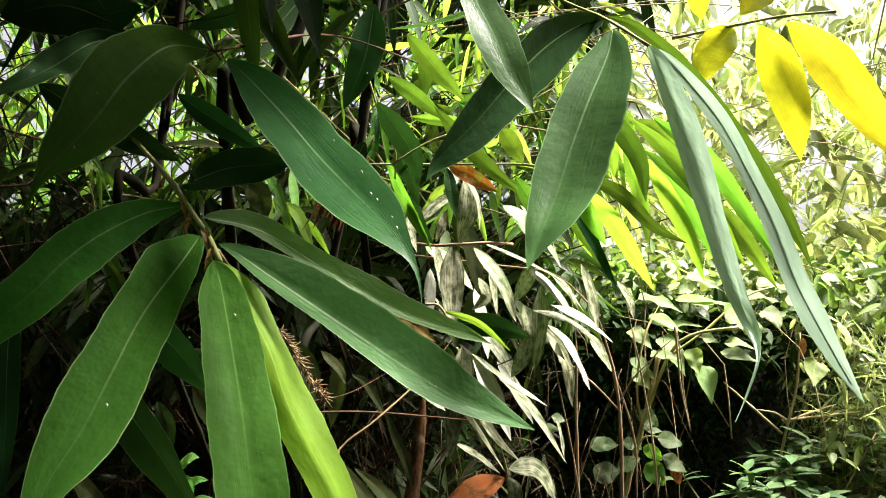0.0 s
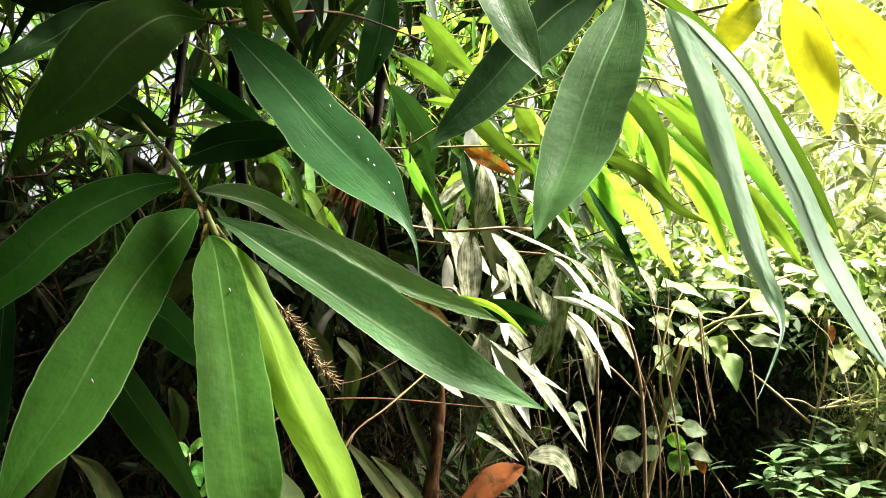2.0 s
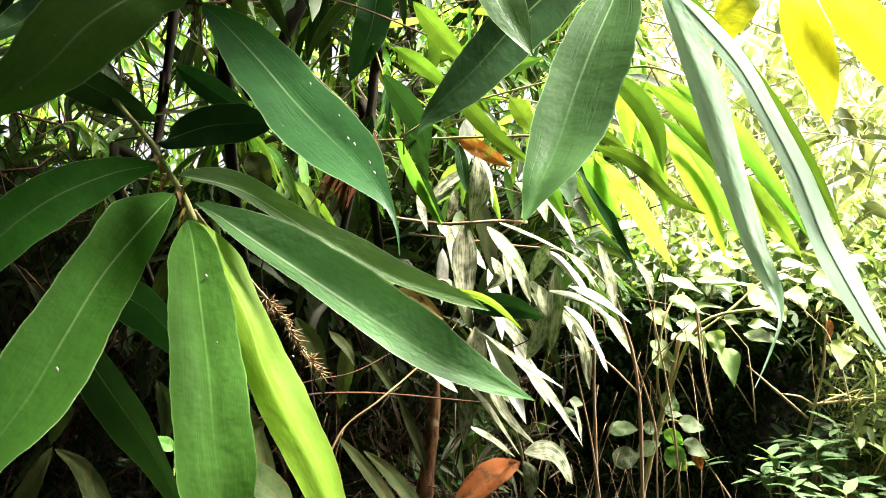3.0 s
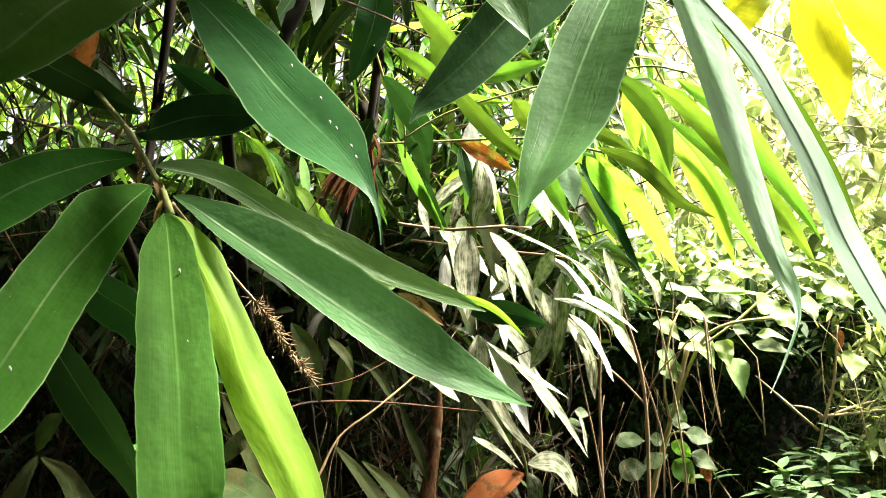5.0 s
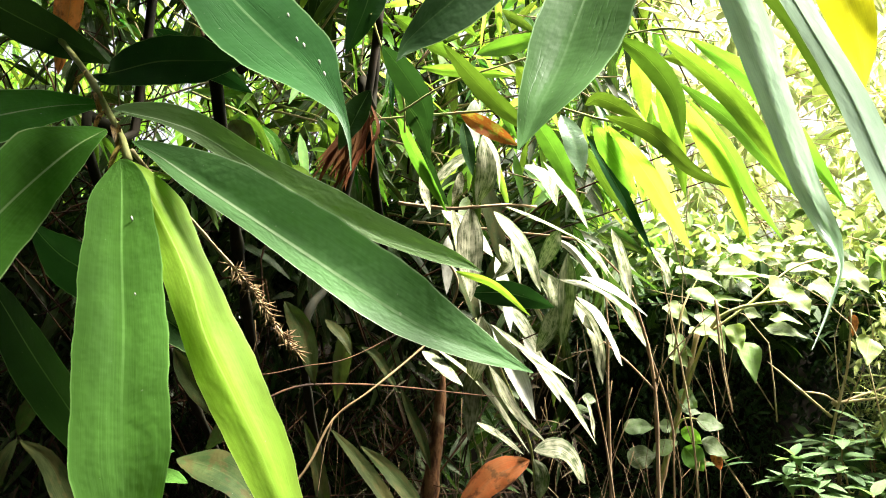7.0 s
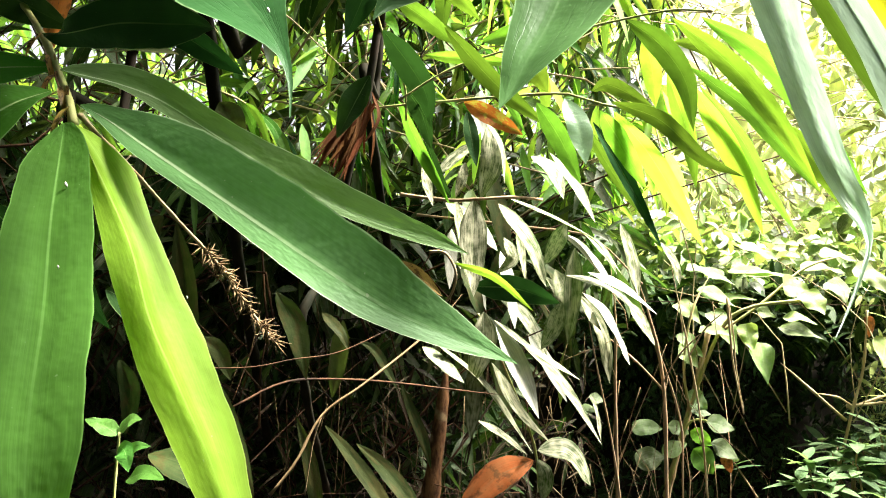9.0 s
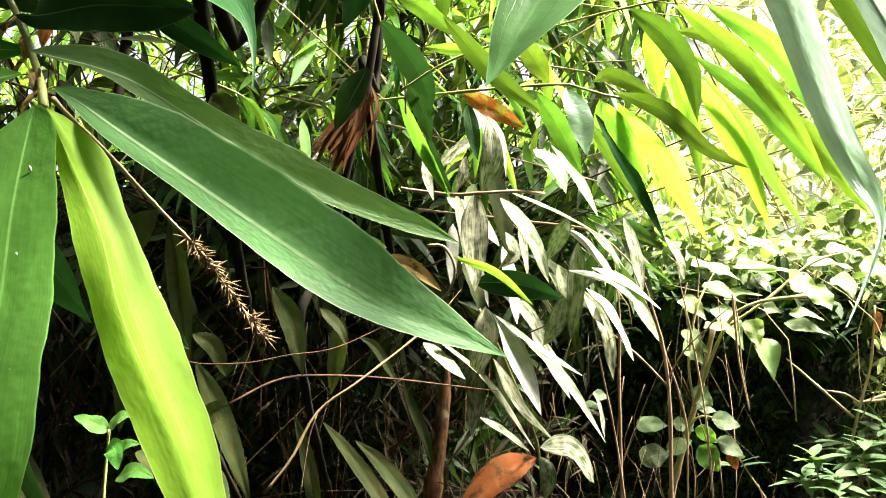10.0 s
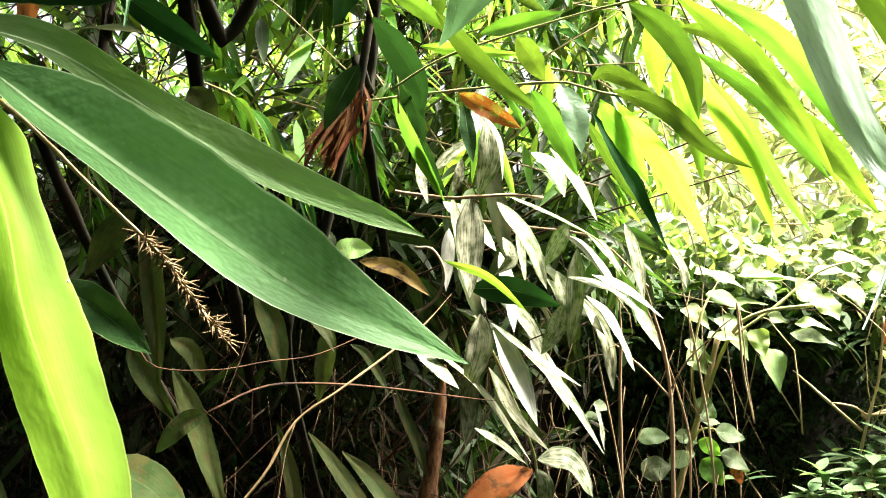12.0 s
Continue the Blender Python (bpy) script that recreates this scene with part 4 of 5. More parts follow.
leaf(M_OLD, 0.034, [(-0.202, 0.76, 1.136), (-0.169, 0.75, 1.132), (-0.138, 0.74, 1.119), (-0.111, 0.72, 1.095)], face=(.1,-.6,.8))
branch("vine", "thin pale green vine looping through the shade", "vine")
twig(M_SHADE_TWIG, 0.0007, [(-0.309, 0.95, 1.214), (-0.274, 0.95, 1.215), (-0.247, 0.95, 1.188), (-0.191, 0.97, 1.185), (-0.151, 1.0, 1.192), (-0.11, 1.05, 1.197), (-0.059, 1.12, 1.222), (0.001, 1.2, 1.254)], nodes=False, tip=True)
oval(M_OLD, 0.0276, [(-0.216, 1.0, 1.136), (-0.24, 1.0, 1.122), (-0.266, 1.0, 1.093)], face=(0,-.9,.4))
branch("seedling", "young sapling with small light green leaves", "seedling")
twig(M_TWIG, 0.0015, [(-0.275, 0.85, 1.06), (-0.274, 0.85, 1.101), (-0.272, 0.85, 1.135)])
oval(M_FRESH, 0.0186, [(-0.273, 0.85, 1.132), (-0.287, 0.85, 1.14), (-0.306, 0.85, 1.146)], face=(0,-.6,.8))
oval(M_FRESH, 0.0168, [(-0.272, 0.85, 1.135), (-0.262, 0.85, 1.146), (-0.251, 0.85, 1.147)], face=(0,-.6,.8))
oval(M_FRESH, 0.0191, [(-0.272, 0.85, 1.122), (-0.261, 0.84, 1.119), (-0.252, 0.83, 1.104)], face=(.1,-.9,.3))
oval(M_FRESH, 0.0146, [(-0.27, 0.85, 1.109), (-0.251, 0.84, 1.124), (-0.237, 0.84, 1.125)], face=(0,-.8,.5))
oval(M_FRESH, 0.0187, [(-0.264, 0.85, 1.091), (-0.242, 0.84, 1.101), (-0.219, 0.83, 1.098)], face=(0,-.7,.7))
oval(M_BROAD, 0.0317, [(-0.106, 1.1, 1.314), (-0.083, 1.1, 1.319), (-0.059, 1.1, 1.318)], face=(0,-.9,.3))
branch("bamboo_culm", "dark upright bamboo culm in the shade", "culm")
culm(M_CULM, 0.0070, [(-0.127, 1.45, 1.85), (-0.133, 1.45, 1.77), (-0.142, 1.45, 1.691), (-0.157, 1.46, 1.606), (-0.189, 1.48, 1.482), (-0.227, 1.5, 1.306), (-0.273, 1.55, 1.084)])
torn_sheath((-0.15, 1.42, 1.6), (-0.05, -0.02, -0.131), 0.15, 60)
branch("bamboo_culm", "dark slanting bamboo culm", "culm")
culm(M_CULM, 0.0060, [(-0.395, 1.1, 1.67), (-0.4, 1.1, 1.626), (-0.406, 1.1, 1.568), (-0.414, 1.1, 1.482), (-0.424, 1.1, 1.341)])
leaf(M_SHADE_TONE, 0.0343, [(-0.367, 1.05, 1.618), (-0.305, 1.05, 1.577), (-0.235, 1.05, 1.532)], face=(.4,-.8,-.4))
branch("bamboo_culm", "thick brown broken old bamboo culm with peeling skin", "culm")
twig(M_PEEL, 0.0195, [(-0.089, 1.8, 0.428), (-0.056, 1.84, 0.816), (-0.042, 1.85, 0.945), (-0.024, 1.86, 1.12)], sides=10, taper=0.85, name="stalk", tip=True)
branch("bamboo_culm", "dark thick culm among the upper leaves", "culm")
leaf(M_SHADE_TONE, 0.062, [(-0.112, 1.3, 1.861), (-0.127, 1.3, 1.762), (-0.163, 1.3, 1.667)], face=(.2,-.9,.2))
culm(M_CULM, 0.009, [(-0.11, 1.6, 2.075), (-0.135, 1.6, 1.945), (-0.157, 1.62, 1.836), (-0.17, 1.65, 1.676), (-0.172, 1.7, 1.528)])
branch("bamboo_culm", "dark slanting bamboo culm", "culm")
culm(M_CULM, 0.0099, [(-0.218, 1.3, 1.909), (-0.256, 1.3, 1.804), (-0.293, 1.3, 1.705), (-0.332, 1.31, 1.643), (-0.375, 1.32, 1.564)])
branch("bamboo_branch", "shaded bamboo branch with dark leaves and an orange-brown sheath", "branch")
twig(M_CULM, 0.003, [(-0.66, 1.25, 1.9), (-0.57, 1.2, 1.77), (-0.5, 0.95, 1.64), (-0.36, 0.85, 1.63), (-0.22, 0.85, 1.66)], tip=True)
leaf(M_SHADE_TONE, 0.0285, [(-0.18, 0.85, 1.666), (-0.226, 0.85, 1.657), (-0.285, 0.85, 1.638)], face=(0,-.6,-.6))
leaf(M_SHADE_TONE, 0.034, [(-0.347, 0.66, 1.513), (-0.304, 0.66, 1.488), (-0.261, 0.66, 1.466), (-0.215, 0.65, 1.442)], face=(.3,-.8,-.4))
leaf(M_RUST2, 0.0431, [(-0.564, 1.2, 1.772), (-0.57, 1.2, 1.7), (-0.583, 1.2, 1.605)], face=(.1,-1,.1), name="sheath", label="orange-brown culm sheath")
leaf(M_SHADE_TONE, 0.0705, [(-0.348, 0.8, 1.625), (-0.405, 0.8, 1.644), (-0.473, 0.8, 1.63)], face=(-.2,-.7,-.6))
leaf(M_SHADE_TONE, 0.0648, [(-0.497, 0.95, 1.645), (-0.455, 0.95, 1.683), (-0.382, 0.95, 1.707)], face=(-.2,-.7,-.6))
leaf(M_OLD, 0.0334, [(-0.247, 1.0, 1.485), (-0.233, 1.0, 1.466), (-0.219, 1.0, 1.436)], face=(0,-.9,.3))
leaf(M_OLD, 0.0221, [(-0.252, 0.9, 1.508), (-0.291, 0.9, 1.513), (-0.332, 0.9, 1.51)], face=(0,-.5,.8))
branch("broadleaf_shrub", "scrambling shrub with pale heart-shaped leaves, some insect-eaten", "shrub")
twig(M_TWIG, 0.0060, [(0.565, 2.3, 0.717), (0.619, 2.25, 0.966), (0.684, 2.2, 1.178), (0.749, 2.18, 1.245), (0.876, 2.15, 1.27)])
heart(M_BROAD, 0.0668, [(0.772, 2.15, 1.158), (0.771, 2.12, 1.108), (0.774, 2.1, 1.055)], face=(0,-1,.3))
heart(M_BROAD, 0.0581, [(0.736, 2.15, 1.206), (0.742, 2.14, 1.171), (0.745, 2.12, 1.134)], face=(-.1,-.9,.5))
heart(M_BROAD, 0.0651, [(0.825, 2.15, 1.201), (0.863, 2.12, 1.19), (0.91, 2.1, 1.173)], face=(0,-.6,.8))
heart(M_BROAD, 0.0536, [(0.844, 2.18, 1.223), (0.88, 2.16, 1.222), (0.915, 2.14, 1.207)], face=(0,-.5,.9))
heart(M_BROAD, 0.0782, [(0.886, 2.15, 1.289), (0.903, 2.13, 1.264), (0.916, 2.1, 1.233)], face=(-.1,-.6,.8))
heart(M_BROAD, 0.0811, [(0.852, 2.2, 1.306), (0.886, 2.2, 1.303), (0.925, 2.2, 1.293)], face=(0,-.8,.6))
heart(M_BROAD, 0.0709, [(0.965, 2.2, 1.318), (0.986, 2.18, 1.301), (0.993, 2.15, 1.264)], face=(0,-.6,.8))
heart(M_BROAD, 0.0541, [(0.632, 2.2, 1.185), (0.671, 2.18, 1.184), (0.708, 2.15, 1.17)], face=(0,-.5,.9))
heart(M_BROAD, 0.0609, [(0.588, 2.25, 1.258), (0.611, 2.22, 1.234), (0.637, 2.2, 1.2)], face=(0,-.8,.6))
heart(M_BROAD, 0.0716, [(0.576, 2.2, 1.127), (0.602, 2.2, 1.118), (0.63, 2.2, 1.084)], face=(0,-.7,.6))
heart(M_BROAD, 0.0490, [(0.784, 2.2, 1.239), (0.805, 2.2, 1.236), (0.833, 2.2, 1.222)], face=(0,-.7,.6))
heart(M_BROAD, 0.0552, [(0.597, 2.25, 1.173), (0.618, 2.22, 1.139), (0.644, 2.2, 1.112)], face=(.3,-.9,.3))
heart(M_BROAD, 0.0762, [(0.678, 2.25, 1.235), (0.705, 2.22, 1.192), (0.734, 2.2, 1.122)], face=(.3,-.9,.3))
heart(M_BROAD, 0.0679, [(0.809, 2.4, 1.429), (0.857, 2.38, 1.409), (0.899, 2.35, 1.383)], face=(-.1,-.4,.9))
heart(M_BROAD, 0.0667, [(0.625, 2.3, 1.356), (0.687, 2.28, 1.341), (0.744, 2.25, 1.308)], face=(-.1,-.4,.9))
heart(M_BROAD, 0.0614, [(0.761, 2.35, 1.353), (0.82, 2.3, 1.348), (0.901, 2.28, 1.334)], face=(-.1,-.4,.9))
heart(M_BROAD, 0.0510, [(0.79, 2.3, 1.341), (0.85, 2.28, 1.339), (0.918, 2.25, 1.33)], face=(-.1,-.4,.9))
heart(M_BROAD, 0.0667, [(0.939, 2.3, 1.362), (0.989, 2.28, 1.36), (1.04, 2.25, 1.345)], face=(-.1,-.4,.9))
heart(M_BROAD, 0.0700, [(1.035, 2.4, 1.409), (1.079, 2.38, 1.4), (1.118, 2.35, 1.384)], face=(-.1,-.4,.9))
heart(M_BROAD, 0.0844, [(1.086, 2.3, 1.365), (1.126, 2.28, 1.335), (1.146, 2.25, 1.291)], face=(-.1,-.6,.8))
heart(M_BROAD, 0.0667, [(0.655, 2.3, 1.295), (0.694, 2.28, 1.281), (0.744, 2.25, 1.249)], face=(-.1,-.5,.8))
heart(M_BROAD, 0.0569, [(0.715, 2.3, 1.258), (0.753, 2.28, 1.274), (0.802, 2.25, 1.268)], face=(-.1,-.4,.9))
heart(M_BROAD, 0.0783, [(1.196, 2.35, 1.161), (1.177, 2.33, 1.127), (1.16, 2.3, 1.087)], face=(0,-1,.3))
twig(M_TWIG, 0.0038, [(0.619, 2.25, 0.966), (0.591, 2.2, 1.088), (0.613, 2.2, 1.234), (0.678, 2.25, 1.34)], name="side_twig", tip=True)
twig(M_TWIG, 0.0039, [(0.684, 2.2, 1.178), (0.798, 2.2, 1.261), (0.933, 2.25, 1.36), (1.087, 2.3, 1.403)], name="side_twig", tip=True)
branch("round_leaf_sapling", "slender sapling with round grey-green leaves", "sapling")
twig(M_STEM, 0.0095, [(0.565, 2.3, 0.643), (0.575, 2.3, 0.744), (0.629, 2.3, 0.945), (0.657, 2.3, 1.055), (0.69, 2.32, 1.172)])
twig(M_TWIG, 0.0031, [(0.602, 2.3, 0.845), (0.634, 2.28, 0.932), (0.713, 2.25, 0.926)], name="side_twig", tip=True)
oval(M_ROUND, 0.0552, [(0.462, 2.25, 0.906), (0.502, 2.25, 0.915), (0.547, 2.25, 0.912)], face=(0,-.8,.6))
oval(M_ROUND, 0.0757, [(0.477, 2.25, 0.811), (0.509, 2.25, 0.83), (0.553, 2.25, 0.838)], face=(0,-.8,.6))
oval(M_ROUND, 0.0514, [(0.538, 2.22, 0.85), (0.568, 2.22, 0.865), (0.604, 2.22, 0.881)], face=(0,-.8,.6))
oval(M_LIME, 0.0459, [(0.607, 2.2, 0.916), (0.634, 2.2, 0.903), (0.663, 2.2, 0.88)], face=(0,-1,.2))
oval(M_FRESH, 0.0727, [(0.621, 2.22, 0.867), (0.646, 2.22, 0.839), (0.673, 2.22, 0.801)], face=(0,-1,.3))
oval(M_ROUND, 0.0613, [(0.664, 2.25, 0.933), (0.698, 2.25, 0.928), (0.739, 2.25, 0.915)], face=(0,-.8,.6))
oval(M_ROUND, 0.0583, [(0.676, 2.25, 0.878), (0.712, 2.25, 0.86), (0.748, 2.25, 0.837)], face=(0,-.8,.6))
oval(M_ROUND, 0.0605, [(0.613, 2.25, 1.013), (0.638, 2.25, 0.993), (0.667, 2.25, 0.968)], face=(0,-.9,.4))
oval(M_ROUND, 0.0425, [(0.62, 2.25, 0.963), (0.648, 2.25, 0.96), (0.677, 2.25, 0.954)], face=(0,-.6,.8))
oval(M_ROUND, 0.0474, [(0.567, 2.28, 0.915), (0.597, 2.28, 0.909), (0.626, 2.28, 0.895)], face=(0,-.8,.6))
oval(M_ROUND, 0.0312, [(0.318, 2.2, 0.971), (0.34, 2.2, 0.967), (0.363, 2.2, 0.962)], face=(0,-.8,.6))
oval(M_ROUND, 0.0350, [(0.34, 2.2, 1.001), (0.354, 2.2, 0.997), (0.38, 2.2, 0.989)], face=(0,-.8,.6))
oval(M_RUST2, 0.0358, [(0.705, 2.25, 0.85), (0.719, 2.25, 0.827), (0.729, 2.25, 0.798)], face=(0,-1,.3), label="shrivelled brown leaf")
branch("dead_stalk", "split pale straw stalk hanging in the shrub", "stalk")
twig(M_STRAW, 0.0035, [(0.658, 2.05, 1.272), (0.665, 2.05, 1.185), (0.676, 2.06, 1.104), (0.703, 2.07, 0.984)], taper=.4, nodes=False)
twig(M_STRAW, 0.0021, [(0.664, 2.06, 1.272), (0.676, 2.06, 1.185), (0.687, 2.07, 1.09), (0.708, 2.08, 0.985)], taper=.5, nodes=False, name="splinter")
branch("bare_sapling", "bare pale brown sapling with forked side twigs", "sapling")
twig(M_STRAW, 0.0064, [(1.101, 2.6, 0.492), (1.181, 2.6, 0.786), (1.218, 2.6, 0.933), (1.248, 2.6, 1.041), (1.26, 2.6, 1.139), (1.267, 2.6, 1.243)], taper=.5)
twig(M_STRAW, 0.0045, [(1.196, 2.6, 0.895), (1.082, 2.58, 0.99), (0.977, 2.55, 1.075)], name="side_twig", tip=True)
twig(M_STRAW, 0.0036, [(1.213, 2.6, 0.941), (1.165, 2.58, 0.968), (1.099, 2.58, 0.979)], name="side_twig", tip=True)
twig(M_STRAW, 0.0046, [(1.206, 2.6, 0.932), (1.3, 2.62, 0.963), (1.416, 2.65, 0.992)], name="side_twig", tip=True)
twig(M_STRAW, 0.0050, [(1.199, 2.6, 0.939), (1.377, 2.62, 0.957), (1.589, 2.65, 0.975)], name="side_twig", tip=True)
heart(M_RUST2, 0.0356, [(1.267, 2.6, 1.222), (1.275, 2.6, 1.192), (1.27, 2.6, 1.153)], face=(0,-1,.3), label="withered reddish bud leaf")
branch("weed_stem", "warm brown leafless weed stem standing at the edge of the hollow", "weed", "brown weed stems")
twig(M_STEM, 0.0047, [(0.388, 2.0, 0.353), (0.382, 2.0, 0.814), (0.376, 2.0, 1.049), (0.377, 2.0, 1.213), (0.365, 2.0, 1.339)], tip=True, name="stalk")
branch("weed_stem", "warm brown leafless weed stem standing at the edge of the hollow", "weed", "brown weed stems")
twig(M_STEM, 0.0056, [(0.515, 2.05, 0.335), (0.51, 2.05, 0.806), (0.504, 2.05, 1.04), (0.48, 2.05, 1.18), (0.423, 2.03, 1.355)], tip=True, name="stalk")
twig(M_STEM, 0.0028, [(0.504, 2.05, 1.04), (0.437, 2.03, 1.107), (0.346, 2.0, 1.182)], tip=True, name="side_twig")
twig(M_STEM, 0.0021, [(0.502, 2.05, 1.06), (0.535, 2.03, 1.129), (0.579, 2.0, 1.185)], tip=True, name="side_twig")
branch("weed_stem", "thin dry weed stem leaning at the edge of the hollow", "weed", "brown weed stems")
twig(M_STEM, 0.0029, [(0.565, 2.1, 0.311), (0.562, 2.1, 0.796), (0.552, 2.1, 0.981), (0.46, 2.08, 1.233), (0.406, 2.05, 1.355)], tip=True, name="stalk")
branch("weed_stem", "thin dry weed stem leaning at the edge of the hollow", "weed", "brown weed stems")
twig(M_STEM, 0.0026, [(0.399, 1.95, 0.38), (0.379, 1.95, 0.805), (0.317, 1.93, 1.131), (0.287, 1.9, 1.283)], tip=True, name="stalk")
branch("weed_stem", "thin dry weed stem leaning at the edge of the hollow", "weed", "brown weed stems")
twig(M_STRAW, 0.0029, [(0.65, 2.1, 0.317), (0.615, 2.1, 0.881), (0.58, 2.1, 1.125), (0.546, 2.1, 1.291), (0.525, 2.1, 1.402)], tip=True, name="stalk")
twig(M_STRAW, 0.0021, [(0.58, 2.1, 1.125), (0.615, 2.08, 1.196), (0.652, 2.05, 1.238)], tip=True, name="side_twig")

# ---- low shrub of whorled leaves ----
def shared_leaf(name, length, width, material, droop=0.35):
    """One small leaf along +x, for parts that share a mesh."""
    verts, uvs, faces = [], [], []
    for i in range(7):
        s = i / 6
        h = 0.5 * width * broad(s)
        z = -droop * length * s * s * 0.5
        verts += [(length * s, -h, z + 0.15 * h), (length * s, 0, z), (length * s, h, z + 0.15 * h)]
        uvs += [(0, s), (0.5, s), (1, s)]
    for i in range(6):
        a = 3 * i
        faces += [(a, a + 1, a + 4, a + 3), (a + 1, a + 2, a + 5, a + 4)]
    me = mesh_of(name, verts, faces, uvs)
    me.materials.append(material)
    return me


rng = random.Random(5)
shrub_leaf = shared_leaf("leaf", 0.1, 0.042, M_WHORL)


def low_shrub(x, y, z, whorls, reach):
    top = branch("low_shrub", "low dark green shrub with whorls of narrow oval leaves", "shrub", "low shrubs")
    place_top((x, y, 0))
    for _ in range(whorls):
        tip = Vector((rng.gauss(0, reach), rng.gauss(0, reach * 0.6), z + rng.gauss(0, 0.07)))
        v, f = tube_data(spline([(0, 0, 0), (tip.x * 0.4, tip.y * 0.4, tip.z * 0.6), tip], 6), [0.003] * 7, 5)
        attach("twig", mesh_of("twig", v, f), M_STEM)
        turn = rng.uniform(0, 360)
        for k in range(rng.randint(6, 8)):
            ob = new("leaf", shrub_leaf)
            ob.parent = top
            s = rng.uniform(0.65, 1.1)
            ob.matrix_local = Matrix.Translation(tip - Vector((0, 0, 0.012 * (k % 3)))) @ pose(0, 0, 0, rng.uniform(-15, 15), rng.uniform(-35, 15), turn + 51 * k) @ Matrix.Scale(s, 4)


for sx, sy, sz, sn, sr in ((1.14, 2.5, 0.76, 16, 0.12), (1.36, 2.58, 0.78, 18, 0.13), (1.62, 2.6, 0.75, 16, 0.13), (1.2, 2.36, 0.66, 14, 0.1), (1.45, 2.4, 0.66, 14, 0.12)):
    low_shrub(sx, sy, sz, sn, sr)

# ---- thin dry weeds ----
def dry_weed(kind, bend):
    line = spline([(0, 0, 0), (0.02 * bend, 0.01, 0.45), (-0.03 * bend, 0, 0.95), (0.12 * bend, 0.02, 1.45)], 14)
    v, f = tube_data(line, [0.0034 * (1 - 0.062 * i) for i in range(15)], 6)
    top = tagged(new("dry_weed"), "thin bare brown weed stalk standing in the hollow", "weed", "thin dry weeds")
    stalk_me = mesh_of("stalk", v, f)
    stalk_me.materials.append(M_STEM)
    stalk = new("stalk", stalk_me)
    stalk.parent = top
    for k in range(3):
        at = line[6 + 2 * k + kind]
        side = Vector((rng.choice((-1, 1)) * rng.uniform(0.04, 0.11), rng.uniform(-0.06, 0.06), rng.uniform(0.05, 0.16)))
        v, f = tube_data(spline([at, at + side * 0.5 + Vector((0, 0, 0.02)), at + side], 6), [0.0014 * (1 - 0.12 * i) for i in range(7)], 5)
        me = mesh_of("side_twig", v, f)
        me.materials.append(M_STEM)
        new("side_twig", me).parent = top
    return top


for kind, bend in ((0, 1.0), (1, -1.4), (2, 2.2)):
    first = dry_weed(kind, bend)
    first.matrix_basis = pose(0.36 + 0.2 * kind, 2.1 + 0.17 * kind, 0, 2, 3, 40 * kind) @ Matrix.Scale(0.8, 4)
    for _ in range(3):
        copy_thing(first, pose(rng.uniform(0.36, 0.9), rng.uniform(2.36, 2.65), 0, rng.gauss(0, 6), rng.gauss(0, 9), rng.uniform(0, 360)) @ Matrix.Scale(rng.uniform(0.6, 0.85), 4))

# ---- old dusty leaves crowding the lower branch ----
branch("bamboo_branch", "tangled bamboo spray of narrow pale dusty leaves", "branch")
twig(M_STEM, 0.003, [(-0.1, 1.85, 1.45), (0.15, 1.8, 1.42), (0.3, 1.85, 1.4), (0.42, 1.9, 1.3)])
for _ in range(26):
    q = Vector((rng.uniform(-0.04, 0.3), rng.uniform(1.7, 2.0), 0))
    q.z = 1.46 - 0.35 * max(0, q.x - 0.1) + rng.gauss(-0.08, 0.13)
    d = Vector((rng.gauss(0.35, 0.4), rng.gauss(-0.1, 0.3), -rng.uniform(0.4, 1.1))).normalized()
    ln = rng.uniform(0.1, 0.19)
    leaf(rng.choice((M_DUSTY, M_DUSTY, M_DUSTY, M_OLD, M_PALE)), ln * rng.uniform(0.18, 0.3), [q, q + d * ln * 0.5 + Vector((0, 0, 0.006)), q + d * ln + Vector((0, 0, -0.01))],
         face=(rng.gauss(0.3, 0.35), -0.55, rng.gauss(0.75, 0.3)), steps=10)

# ---- sprays of the clump ----
def spray(base, reach, count, size, materials):
    """A bamboo side branch: an arching twig with leaves set alternately and a fan at its end."""
    branch("bamboo_branch", "bamboo side branch with narrow pointed green leaves", "branch", "clump branches")
    a = Vector(base)
    mid, end = a + reach * 0.55 + Vector((0, 0, 0.03)), a + reach + Vector((0, 0, -0.05))
    twig(M_TWIG, 0.0022, [a, mid, end], tip=True)
    line = spline([a, mid, end], 20)
    side = reach.cross(Vector((0, 0.3, 1))).normalized()
    for k in range(count):
        s = min(20, int(6 + 15 * k / count))
        q = line[s]
        d = (reach.normalized() * 0.6 + side * (0.55 if k % 2 else -0.55) * rng.uniform(0.5, 1.2) + Vector((rng.gauss(0, 0.15), rng.gauss(0, 0.15), -rng.uniform(0.2, 0.8)))).normalized()
        ln = size * rng.uniform(0.7, 1.15)
        leaf(rng.choice(materials), ln * rng.uniform(0.11, 0.18), [q, q + d * ln * 0.5 + Vector((0, 0, 0.01)), q + d * ln - Vector((0, 0, 0.18 * ln))],
             face=(rng.gauss(-0.1, 0.5), -0.7, rng.gauss(0.2, 0.5)), steps=9)


